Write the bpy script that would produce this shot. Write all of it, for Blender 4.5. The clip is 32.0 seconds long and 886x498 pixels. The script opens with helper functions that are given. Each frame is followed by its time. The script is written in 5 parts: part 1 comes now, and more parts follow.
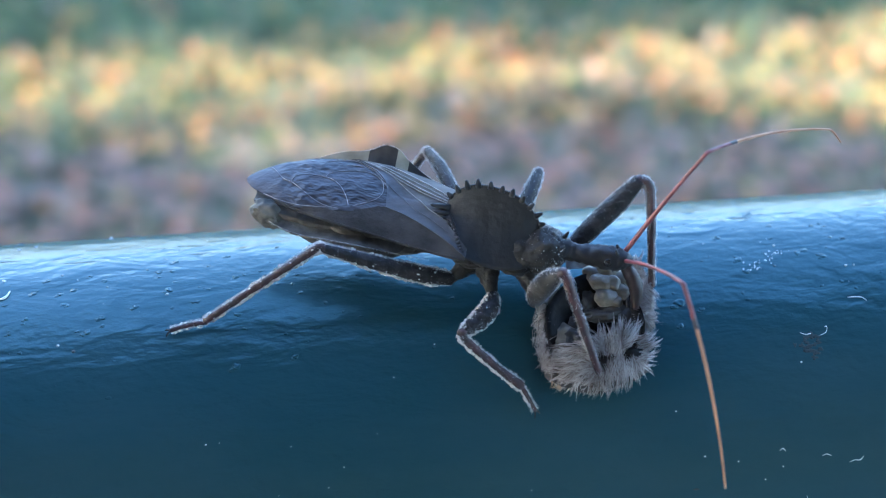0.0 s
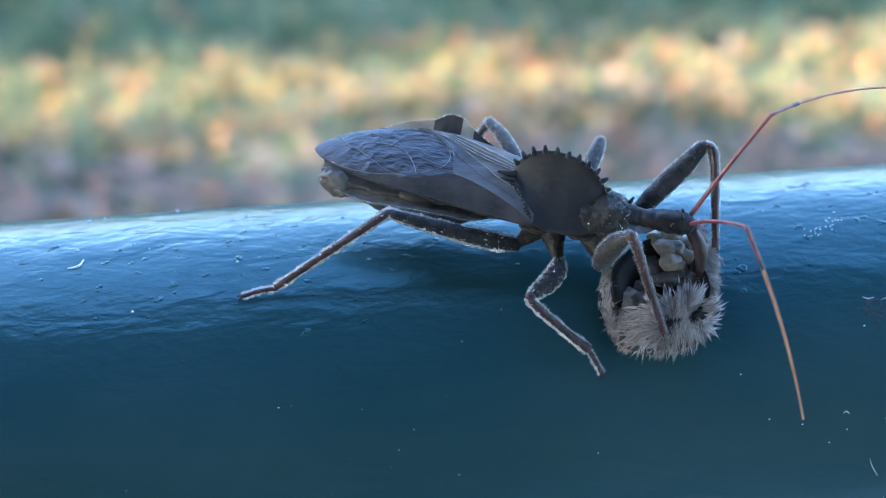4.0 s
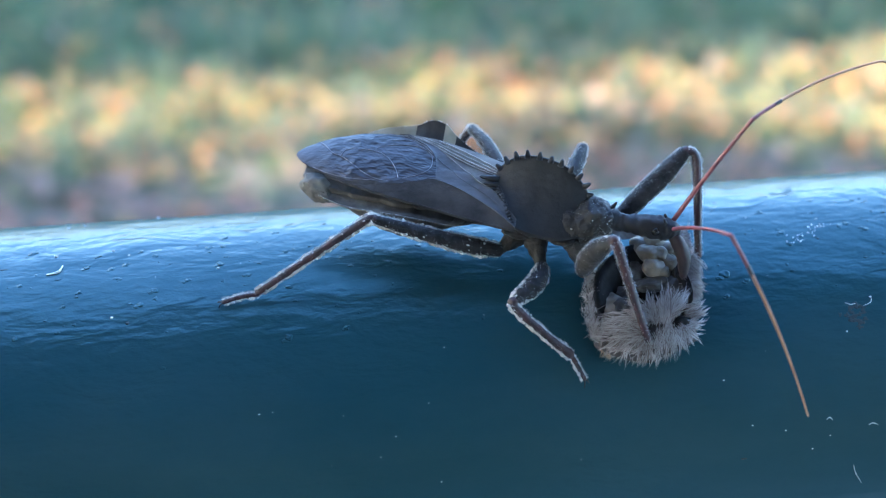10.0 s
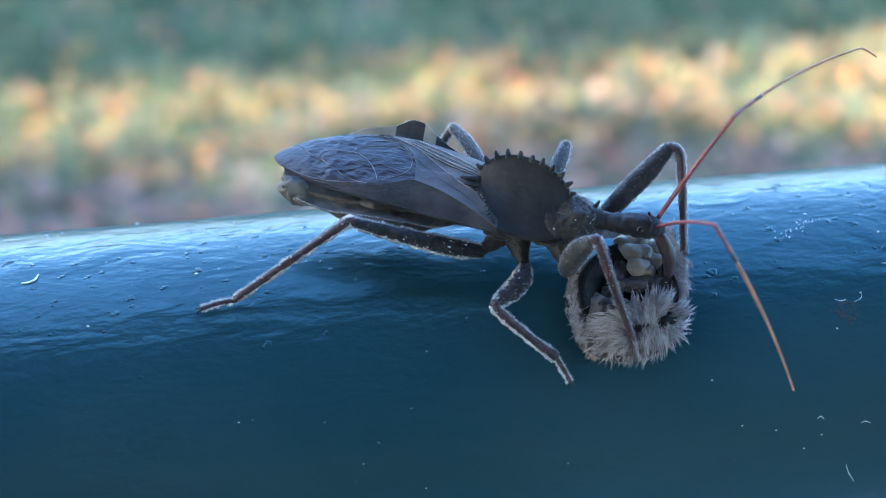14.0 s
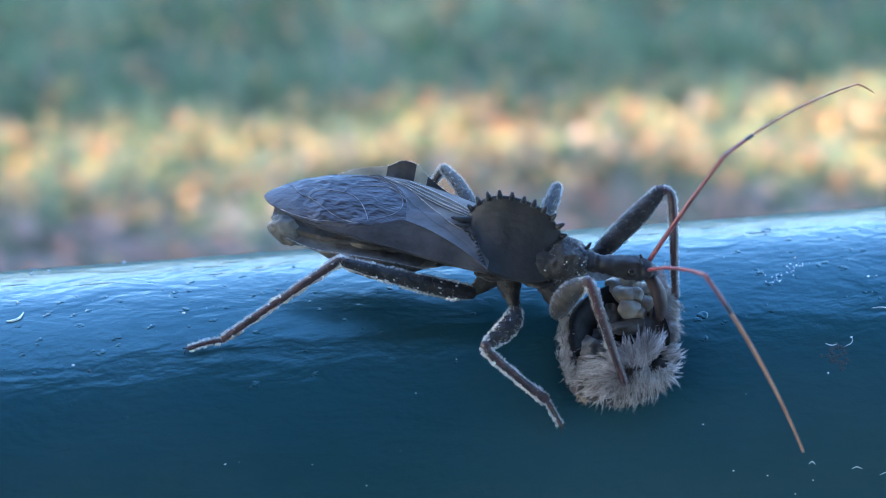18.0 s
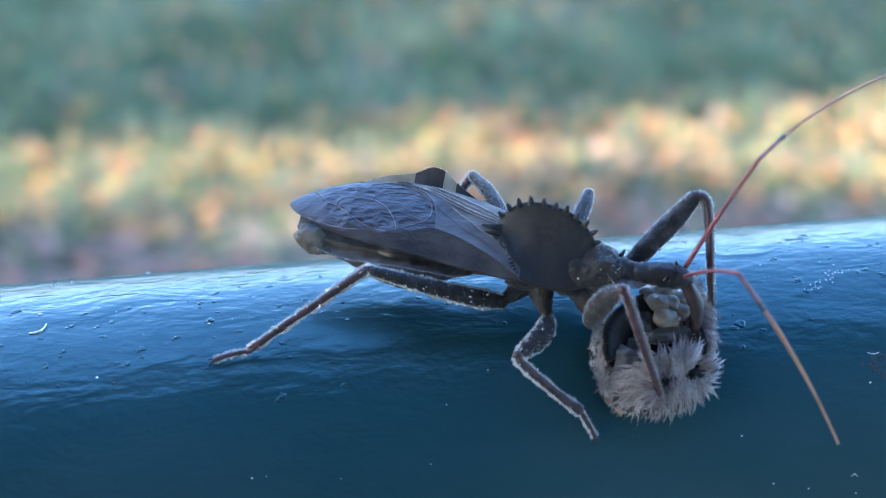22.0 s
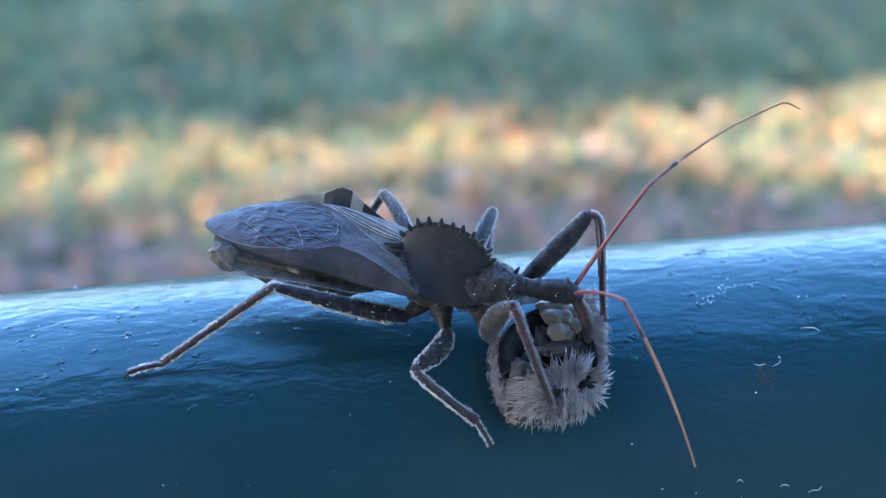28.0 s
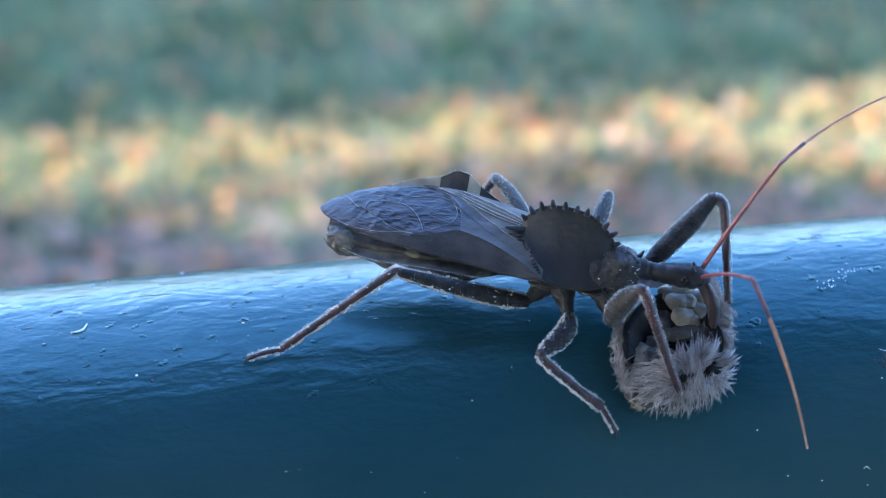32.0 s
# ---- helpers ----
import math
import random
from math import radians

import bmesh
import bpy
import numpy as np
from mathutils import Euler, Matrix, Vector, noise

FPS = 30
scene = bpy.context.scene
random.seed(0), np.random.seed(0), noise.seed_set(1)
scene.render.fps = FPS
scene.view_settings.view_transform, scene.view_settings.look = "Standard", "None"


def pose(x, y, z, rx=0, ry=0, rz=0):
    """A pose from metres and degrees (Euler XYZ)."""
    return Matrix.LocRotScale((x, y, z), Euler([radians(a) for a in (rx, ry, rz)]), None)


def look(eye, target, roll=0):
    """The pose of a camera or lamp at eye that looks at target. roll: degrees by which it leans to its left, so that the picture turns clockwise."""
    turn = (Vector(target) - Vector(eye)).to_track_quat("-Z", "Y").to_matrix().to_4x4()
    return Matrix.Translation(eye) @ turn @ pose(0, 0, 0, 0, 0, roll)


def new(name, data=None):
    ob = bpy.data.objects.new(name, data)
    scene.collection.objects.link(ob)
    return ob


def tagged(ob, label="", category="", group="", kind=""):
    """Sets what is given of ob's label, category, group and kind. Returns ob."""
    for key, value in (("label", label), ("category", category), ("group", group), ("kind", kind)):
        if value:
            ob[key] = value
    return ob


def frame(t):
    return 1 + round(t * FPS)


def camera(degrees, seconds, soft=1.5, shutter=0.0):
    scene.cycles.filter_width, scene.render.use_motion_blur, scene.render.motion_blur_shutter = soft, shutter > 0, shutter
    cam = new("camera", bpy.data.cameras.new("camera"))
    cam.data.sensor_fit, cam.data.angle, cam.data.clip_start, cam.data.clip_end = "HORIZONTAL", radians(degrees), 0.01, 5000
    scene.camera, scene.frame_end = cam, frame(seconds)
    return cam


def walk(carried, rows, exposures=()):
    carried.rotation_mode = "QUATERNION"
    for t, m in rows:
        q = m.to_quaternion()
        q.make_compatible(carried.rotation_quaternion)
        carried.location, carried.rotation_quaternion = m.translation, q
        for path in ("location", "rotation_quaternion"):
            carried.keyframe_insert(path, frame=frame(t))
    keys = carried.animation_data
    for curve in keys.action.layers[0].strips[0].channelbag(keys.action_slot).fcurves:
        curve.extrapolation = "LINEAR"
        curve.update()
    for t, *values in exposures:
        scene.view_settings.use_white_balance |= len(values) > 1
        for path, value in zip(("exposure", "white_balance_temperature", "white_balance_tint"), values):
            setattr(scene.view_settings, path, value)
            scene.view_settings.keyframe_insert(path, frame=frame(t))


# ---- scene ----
cam = camera(40.0, 32.0, soft=1.0)
cam.data.dof.use_dof, cam.data.dof.focus_distance, cam.data.dof.aperture_fstop = True, 0.108, 20.0
walk(cam, [
    (0.0, pose(-0.01172, -0.08731, 0.09131, 51.144, -0.379, -6.023)),
    (0.5, pose(-0.01092, -0.08840, 0.09221, 51.248, 0.270, -5.446)),
    (1.0, pose(-0.01217, -0.08825, 0.09389, 51.653, 0.376, -5.362)),
    (1.5, pose(-0.01036, -0.09016, 0.09113, 51.265, 0.023, -5.606)),
    (2.0, pose(-0.01232, -0.09018, 0.09144, 51.054, 0.394, -5.491)),
    (2.5, pose(-0.01348, -0.09059, 0.09195, 51.234, 0.406, -5.624)),
    (3.0, pose(-0.01466, -0.09052, 0.09064, 51.484, 0.381, -5.505)),
    (3.5, pose(-0.01657, -0.09019, 0.08891, 51.470, 0.432, -5.446)),
    (5.5, pose(-0.01620, -0.09218, 0.09203, 51.857, -0.020, -6.256)),
    (6.0, pose(-0.01907, -0.09135, 0.09203, 51.837, 0.034, -5.882)),
    (6.5, pose(-0.01906, -0.09176, 0.09027, 51.832, 0.215, -5.546)),
    (7.0, pose(-0.02096, -0.09175, 0.08880, 51.860, 0.330, -5.463)),
    (7.5, pose(-0.01888, -0.09175, 0.08878, 51.727, 0.339, -5.435)),
    (8.0, pose(-0.01895, -0.09130, 0.09049, 51.766, 0.484, -5.509)),
    (8.5, pose(-0.01863, -0.09137, 0.08926, 51.620, 0.606, -5.502)),
    (9.0, pose(-0.02145, -0.09006, 0.09001, 51.777, 0.322, -5.603)),
    (9.5, pose(-0.01797, -0.09000, 0.09085, 52.756, 0.198, -5.904)),
    (10.0, pose(-0.01644, -0.09093, 0.08809, 52.468, -0.104, -6.189)),
    (10.5, pose(-0.01350, -0.09171, 0.08553, 51.987, -0.325, -6.604)),
    (11.0, pose(-0.01407, -0.09115, 0.08641, 51.768, -0.090, -6.710)),
    (11.5, pose(-0.01432, -0.09100, 0.08728, 51.851, 0.047, -6.559)),
    (12.0, pose(-0.01583, -0.09041, 0.08814, 52.365, 0.299, -6.146)),
    (12.5, pose(-0.01772, -0.09011, 0.08635, 52.402, 0.233, -6.062)),
    (13.0, pose(-0.01810, -0.08921, 0.08682, 52.423, 0.373, -6.158)),
    (13.5, pose(-0.01606, -0.08923, 0.08720, 52.348, 0.725, -6.320)),
    (15.5, pose(-0.01284, -0.09029, 0.08689, 52.507, 0.086, -7.192)),
    (16.0, pose(-0.01402, -0.08955, 0.08602, 52.372, -0.161, -7.309)),
    (16.5, pose(-0.01250, -0.08998, 0.08653, 52.706, -0.395, -7.373)),
    (17.0, pose(-0.01203, -0.08988, 0.08842, 53.527, -0.176, -7.095)),
    (17.5, pose(-0.01280, -0.08936, 0.08822, 53.879, -0.053, -6.897)),
    (18.0, pose(-0.01482, -0.08895, 0.08672, 54.364, -0.126, -6.941)),
    (18.5, pose(-0.01478, -0.08913, 0.08617, 54.255, -0.215, -6.895)),
    (19.0, pose(-0.01208, -0.08968, 0.08637, 54.211, -0.000, -6.874)),
    (19.5, pose(-0.01248, -0.08935, 0.08692, 54.186, -0.015, -7.189)),
    (20.0, pose(-0.01497, -0.08937, 0.08579, 54.330, 0.136, -7.059)),
    (20.5, pose(-0.01596, -0.08847, 0.08613, 54.531, 0.179, -6.780)),
    (21.0, pose(-0.01616, -0.08801, 0.08531, 54.829, 0.412, -6.554)),
    (21.5, pose(-0.01789, -0.08686, 0.08581, 55.177, 0.601, -6.351)),
    (22.0, pose(-0.01557, -0.08727, 0.08486, 55.076, 0.655, -6.392)),
    (22.5, pose(-0.01387, -0.08808, 0.08612, 55.039, 0.129, -7.042)),
    (23.0, pose(-0.01186, -0.08858, 0.08690, 54.873, 0.285, -6.946)),
    (23.5, pose(-0.00985, -0.08833, 0.08813, 54.880, 0.218, -7.040)),
    (24.0, pose(-0.01034, -0.08832, 0.08952, 54.998, 0.141, -7.133)),
    (24.5, pose(-0.01003, -0.08905, 0.08827, 54.813, 0.322, -6.894)),
    (25.0, pose(-0.01005, -0.08944, 0.08792, 54.826, 0.181, -7.071)),
    (25.5, pose(-0.00849, -0.09042, 0.08789, 54.596, 0.377, -7.053)),
    (27.5, pose(-0.00956, -0.09070, 0.08985, 54.859, 0.742, -6.527)),
    (28.0, pose(-0.00741, -0.09130, 0.08936, 54.838, 0.709, -6.487)),
    (28.5, pose(-0.00684, -0.09114, 0.08976, 54.764, 0.708, -7.104)),
    (29.0, pose(-0.01190, -0.08864, 0.09008, 54.659, 0.923, -7.339)),
    (29.5, pose(-0.01482, -0.08782, 0.08913, 54.787, 1.095, -6.989)),
    (30.0, pose(-0.01576, -0.08817, 0.08968, 54.824, 1.309, -6.599)),
    (30.5, pose(-0.01636, -0.08942, 0.08951, 54.794, 1.112, -6.632)),
    (31.0, pose(-0.01524, -0.08911, 0.09088, 54.418, 0.980, -6.557)),
    (31.5, pose(-0.01547, -0.08948, 0.08961, 54.354, 1.018, -6.311)),
    (32.0, pose(-0.01673, -0.08958, 0.08817, 54.463, 1.223, -5.954)),
], exposures=[(0.0, 3.62, 5290, 9), (6.0, 3.6, 5230, 8), (10.0, 3.63, 5180, 8), (12.0, 3.57, 5160, 8), (16.0, 3.55, 5070, 9), (20.0, 3.56, 5040, 10), (24.0, 3.59, 5140, 13), (32.0, 3.55, 5060, 12)])

# ---- world, sun, exposure ----
SUN_EL, SUN_AZ = radians(27), radians(270)  # azimuth clockwise from +y
world = bpy.data.worlds.new("world")
scene.world = world
world.use_nodes = True
wn = world.node_tree
sky = wn.nodes.new("ShaderNodeTexSky")
sky.sky_type, sky.sun_disc = "NISHITA", False
sky.sun_elevation, sky.sun_rotation = SUN_EL, SUN_AZ
wn.nodes["Background"].inputs["Strength"].default_value = 0.15
wn.links.new(sky.outputs["Color"], wn.nodes["Background"].inputs["Color"])
sun = new("sun", bpy.data.lights.new("sun", "SUN"))
sun.data.energy, sun.data.angle, sun.data.color = 3.0, radians(0.53), (1.0, 0.8, 0.52)
sun_dir = Vector((math.sin(SUN_AZ) * math.cos(SUN_EL), math.cos(SUN_AZ) * math.cos(SUN_EL), math.sin(SUN_EL)))
sun.matrix_world = look(sun_dir * 20, (0, 0, 0))

# ---- mesh helpers: lengths in millimetres where a name ends in mm ----
MM = 0.001
rnd = random.Random(7)


class Soup:
    """Vertices and faces gathered for one mesh."""

    def __init__(self):
        self.v, self.f = [], []

    def add(self, verts, faces):
        k = len(self.v)
        self.v += [tuple(p) for p in verts]
        self.f += [tuple(i + k for i in q) for q in faces]


def to_mesh(name, soup, material, scale=MM, offset=(0, 0, 0), smooth=True):
    me = bpy.data.meshes.new(name)
    ox, oy, oz = offset
    me.from_pydata([(x * scale - ox, y * scale - oy, z * scale - oz) for x, y, z in soup.v], [], soup.f)
    me.materials.append(material)
    if smooth:
        me.polygons.foreach_set("use_smooth", [True] * len(me.polygons))
    me.update()
    return me


def part(name, soup, material, parent, label="", kind="", smooth=True, local=False):
    """One mesh under a thing or a part; vertices in world millimetres unless local."""
    root = parent
    while root.parent:
        root = root.parent
    off = (0, 0, 0) if local else root.location
    ob = new(name, to_mesh(name, soup, material, offset=off, smooth=smooth))
    ob.parent = parent
    return tagged(ob, label, kind=kind)


def thing(name, base, label, category, group=""):
    ob = new(name)
    ob.empty_display_size = 0.005
    ob.location = base
    return tagged(ob, label, category, group)


def spline(pts, n):
    """n + 1 points along a smooth curve through pts (any dimension)."""
    p = np.array(pts, float)
    p = np.vstack([2 * p[0] - p[1], p, 2 * p[-1] - p[-2]])
    out = []
    for i in range(n + 1):
        x = i / n * (len(p) - 3)
        k = min(int(x), len(p) - 4)
        t = x - k
        a, b, c, d = p[k:k + 4]
        out.append(0.5 * (2 * b + (c - a) * t + (2 * a - 5 * b + 4 * c - d) * t * t + (3 * b - a - 3 * c + d) * t ** 3))
    return np.array(out)


def skin(soup, rings, cap=True):
    n = len(rings[0])
    verts = [p for r in rings for p in r]
    faces = []
    for i in range(len(rings) - 1):
        for j in range(n):
            faces.append((i * n + j, i * n + (j + 1) % n, (i + 1) * n + (j + 1) % n, (i + 1) * n + j))
    if cap:
        faces.append(tuple(reversed(range(n))))
        faces.append(tuple(range((len(rings) - 1) * n, len(rings) * n)))
    soup.add(verts, faces)


def tube(soup, pts, radii, steps=16, n=12, rough=0.0):
    """A round limb along a smooth curve; radii follow the points; rough makes it knobbly."""
    data = spline([(*p, r) for p, r in zip(pts, radii)], steps)
    side, rings = None, []
    for i in range(len(data)):
        p, r = Vector(data[i][:3]), max(data[i][3], 0.01)
        d = Vector(data[min(i + 1, steps)][:3]) - Vector(data[max(i - 1, 0)][:3])
        d.normalize()
        if side is None:
            side = d.orthogonal().normalized()
        side = (side - d * side.dot(d)).normalized()
        up = d.cross(side)
        ring = []
        for j in range(n):
            a = 2 * math.pi * j / n
            q = side * math.cos(a) + up * math.sin(a)
            k = 1 + rough * noise.noise((p + q * r) * 3.0)
            ring.append(p + q * r * k)
        rings.append(ring)
    first, last = Vector(data[0][:3]), Vector(data[-1][:3])
    rings.insert(0, [first + (q - first) * 0.45 - (Vector(data[1][:3]) - first).normalized() * data[0][3] * 0.5 for q in rings[0]])
    rings.append([last + (q - last) * 0.45 + (last - Vector(data[-2][:3])).normalized() * data[-1][3] * 0.5 for q in rings[-1]])
    skin(soup, rings)


def blob(soup, c, radii, axes=None, rough=0.0, sub=2, freq=0.8):
    """A lumpy ellipsoid."""
    bm = bmesh.new()
    bmesh.ops.create_icosphere(bm, subdivisions=sub, radius=1)
    axes = axes or (Vector((1, 0, 0)), Vector((0, 1, 0)), Vector((0, 0, 1)))
    c = Vector(c)
    verts = []
    for v in bm.verts:
        k = 1 + rough * noise.noise(v.co * (freq * 2) + c * 1.7)
        verts.append(c + sum((axes[i] * v.co[i] * radii[i] * k for i in range(3)), Vector()))
    soup.add(verts, [[v.index for v in f.verts] for f in bm.faces])
    bm.free()


def hair(soup, p, d, length, r, droop=Vector((0, 0, 0))):
    """One tapered hair, three-sided, bent once."""
    d = d.normalized()
    s = d.orthogonal().normalized()
    t = d.cross(s)
    m = p + d * length * 0.55
    e = p + (d + droop).normalized() * length
    tri = [s, s * -0.5 + t * 0.87, s * -0.5 - t * 0.87]
    soup.add([p + q * r for q in tri] + [m + q * r * 0.75 for q in tri] + [e],
             [(0, 1, 4, 3), (1, 2, 5, 4), (2, 0, 3, 5), (3, 4, 6), (4, 5, 6), (5, 3, 6)])


def strand(soup, p, m, e, r):
    """One long curved hair from p past m to e, three-sided and tapered."""
    rings = []
    for k, q in ((0.0, 1.0), (0.35, 0.95), (0.7, 0.7)):
        c = p * (1 - k) ** 2 + m * 2 * k * (1 - k) + e * k * k
        d = ((m - p) * (1 - k) + (e - m) * k).normalized()
        s = d.orthogonal().normalized() * r * q
        t = d.cross(s)
        rings += [c + s, c - s * 0.5 + t * 0.87, c - s * 0.5 - t * 0.87]
    soup.add(rings + [e], [(i + j, i + (j + 1) % 3, i + 3 + (j + 1) % 3, i + 3 + j) for i in (0, 3) for j in range(3)] + [(6, 7, 9), (7, 8, 9), (8, 6, 9)])


def spike(soup, p, tip, r, n=6):
    p, tip = Vector(p), Vector(tip)
    d = (tip - p).normalized()
    s = d.orthogonal().normalized()
    t = d.cross(s)
    rings = []
    for k, q in ((0.0, 1.0), (0.5, 0.72), (0.9, 0.45), (1.0, 0.15)):
        c = p.lerp(tip, k)
        rings.append([c + (s * math.cos(2 * math.pi * j / n) + t * math.sin(2 * math.pi * j / n)) * r * q for j in range(n)])
    skin(soup, rings)


def sheet(soup, grid, down, thick):
    """A thin solid sheet from a grid of points, thickened along down."""
    a, b = len(grid), len(grid[0])
    top = [p for row in grid for p in row]
    k = a * b
    faces = []
    for i in range(a - 1):
        for j in range(b - 1):
            q = (i * b + j, i * b + j + 1, (i + 1) * b + j + 1, (i + 1) * b + j)
            faces.append(q)
            faces.append(tuple(x + k for x in reversed(q)))
    soup.add(top + [p + down * thick for p in top], faces)
    rim = [i * b for i in range(a)] + [(a - 1) * b + j for j in range(1, b)] + [i * b + b - 1 for i in range(a - 2, -1, -1)] + list(range(b - 2, 0, -1))
    n = len(rim)
    soup.add([top[i] for i in rim] + [top[i] + down * thick for i in rim], [((i + 1) % n, i, i + n, (i + 1) % n + n) for i in range(n)])


# ---- materials ----
def mat(name, c1, c2, scale, rough, bump=0.0, bscale=0.0, dist=0.0001, sheen=0.0, spec=0.5, c3=None, stretch=(1, 1, 1), island=None, through_light=0.0):
    """Two or three colours mixed by noise at scale (per metre), a finer grain in roughness, and relief by a second noise."""
    m = bpy.data.materials.new(name)
    m.use_nodes = True
    nt = m.node_tree
    b = nt.nodes["Principled BSDF"]
    co = nt.nodes.new("ShaderNodeTexCoord")
    mp = nt.nodes.new("ShaderNodeMapping")
    mp.inputs["Scale"].default_value = stretch
    nt.links.new(co.outputs["Object"], mp.inputs["Vector"])
    n1 = nt.nodes.new("ShaderNodeTexNoise")
    n1.inputs["Scale"].default_value, n1.inputs["Detail"].default_value = scale, 5
    nt.links.new(mp.outputs["Vector"], n1.inputs["Vector"])
    ramp = nt.nodes.new("ShaderNodeValToRGB")
    e = ramp.color_ramp.elements
    e[0].position, e[1].position = 0.36, 0.66
    e[0].color, e[1].color = (*c1, 1), (*c2, 1)
    if c3:
        x = e.new(0.8)
        x.color = (*c3, 1)
    nt.links.new(n1.outputs["Fac"], ramp.inputs["Fac"])
    colour = ramp.outputs["Color"]
    if island:
        geo = nt.nodes.new("ShaderNodeNewGeometry")
        r2 = nt.nodes.new("ShaderNodeValToRGB")
        r2.color_ramp.interpolation = "CONSTANT"
        for i, c in enumerate(island):
            el = r2.color_ramp.elements[i] if i < 2 else r2.color_ramp.elements.new(i / len(island))
            el.position, el.color = i / len(island), (*c, 1)
        nt.links.new(geo.outputs["Random Per Island"], r2.inputs["Fac"])
        mx = nt.nodes.new("ShaderNodeMix")
        mx.data_type, mx.blend_type = "RGBA", "MULTIPLY"
        mx.inputs[0].default_value = 1.0
        nt.links.new(r2.outputs["Color"], mx.inputs[6])
        nt.links.new(colour, mx.inputs[7])
        colour = mx.outputs[2]
    nt.links.new(colour, b.inputs["Base Color"])
    n2 = nt.nodes.new("ShaderNodeTexNoise")
    n2.inputs["Scale"].default_value, n2.inputs["Detail"].default_value = bscale or scale * 4, 6
    nt.links.new(mp.outputs["Vector"], n2.inputs["Vector"])
    mr = nt.nodes.new("ShaderNodeMapRange")
    mr.inputs["To Min"].default_value, mr.inputs["To Max"].default_value = max(rough - 0.1, 0.04), min(rough + 0.1, 1)
    nt.links.new(n2.outputs["Fac"], mr.inputs["Value"])
    nt.links.new(mr.outputs["Result"], b.inputs["Roughness"])
    b.inputs["Specular IOR Level"].default_value = spec
    if bump:
        bp = nt.nodes.new("ShaderNodeBump")
        bp.inputs["Strength"].default_value, bp.inputs["Distance"].default_value = bump, dist
        nt.links.new(n2.outputs["Fac"], bp.inputs["Height"])
        nt.links.new(bp.outputs["Normal"], b.inputs["Normal"])
    if sheen:
        b.inputs["Sheen Weight"].default_value, b.inputs["Sheen Roughness"].default_value = sheen, 0.35
        b.inputs["Sheen Tint"].default_value = (0.8, 0.85, 1.0, 1)
    if through_light:
        tr = nt.nodes.new("ShaderNodeBsdfTranslucent")
        nt.links.new(colour, tr.inputs["Color"])
        ms = nt.nodes.new("ShaderNodeMixShader")
        ms.inputs[0].default_value = through_light
        nt.links.new(b.outputs["BSDF"], ms.inputs[1])
        nt.links.new(tr.outputs["BSDF"], ms.inputs[2])
        nt.links.new(ms.outputs["Shader"], nt.nodes["Material Output"].inputs["Surface"])
    return m


M_PAINT = mat("teal_paint", (0.0155, 0.049, 0.065), (0.0185, 0.055, 0.072), 45, 0.28, 0.9, 1150, 0.00012, stretch=(0.55, 1, 1))


def weather_paint(m):
    """Slow ripples under the fine orange peel, and a thin uneven film of dust."""
    nt = m.node_tree
    b = nt.nodes["Principled BSDF"]
    b.inputs["Specular Tint"].default_value = (0.55, 0.92, 1.0, 1)
    co = next(n for n in nt.nodes if n.type == "TEX_COORD")
    fine = next(n for n in nt.nodes if n.type == "BUMP")
    spread = next(n for n in nt.nodes if n.type == "MAP_RANGE")
    spread.inputs["To Min"].default_value, spread.inputs["To Max"].default_value = 0.225, 0.264
    mp = nt.nodes.new("ShaderNodeMapping")
    mp.inputs["Scale"].default_value = (0.4, 1, 1)
    nt.links.new(co.outputs["Object"], mp.inputs["Vector"])
    wave = nt.nodes.new("ShaderNodeTexNoise")
    wave.inputs["Scale"].default_value, wave.inputs["Detail"].default_value, wave.inputs["Distortion"].default_value = 330, 3, 0.6
    nt.links.new(mp.outputs["Vector"], wave.inputs["Vector"])
    bump = nt.nodes.new("ShaderNodeBump")
    bump.inputs["Strength"].default_value, bump.inputs["Distance"].default_value = 1.0, 0.00029
    nt.links.new(wave.outputs["Fac"], bump.inputs["Height"])
    nt.links.new(bump.outputs["Normal"], fine.inputs["Normal"])
    film = nt.nodes.new("ShaderNodeTexNoise")
    film.inputs["Scale"].default_value, film.inputs["Detail"].default_value, film.inputs["Roughness"].default_value = 70, 6, 0.55
    nt.links.new(mp.outputs["Vector"], film.inputs["Vector"])
    cut = nt.nodes.new("ShaderNodeMapRange")
    cut.inputs["From Min"].default_value, cut.inputs["From Max"].default_value, cut.inputs["To Max"].default_value = 0.42, 0.75, 0.26
    nt.links.new(film.outputs["Fac"], cut.inputs["Value"])
    mx = nt.nodes.new("ShaderNodeMix")
    mx.data_type = "RGBA"
    mx.inputs[7].default_value = (0.06, 0.1, 0.12, 1)
    nt.links.new(cut.outputs["Result"], mx.inputs[0])
    nt.links.new(b.inputs["Base Color"].links[0].from_socket, mx.inputs[6])
    nt.links.new(mx.outputs[2], b.inputs["Base Color"])


weather_paint(M_PAINT)
M_FLECK = mat("pale_fleck", (0.55, 0.58, 0.6), (0.8, 0.8, 0.8), 3000, 0.7)
M_STAIN = mat("dark_stain", (0.006, 0.02, 0.027), (0.012, 0.024, 0.03), 2500, 0.7, 0.5, 4000, 0.00005)
M_SHELL = mat("dark_shell", (0.0125, 0.0135, 0.0165), (0.027, 0.027, 0.031), 420, 0.6, 0.5, 2600, 0.00009, spec=0.35, sheen=0.12)
M_CORIUM = mat("corium_brown", (0.0125, 0.012, 0.013), (0.05, 0.045, 0.045), 300, 0.6, 0.9, 3000, 0.0001, spec=0.3, sheen=0.05)
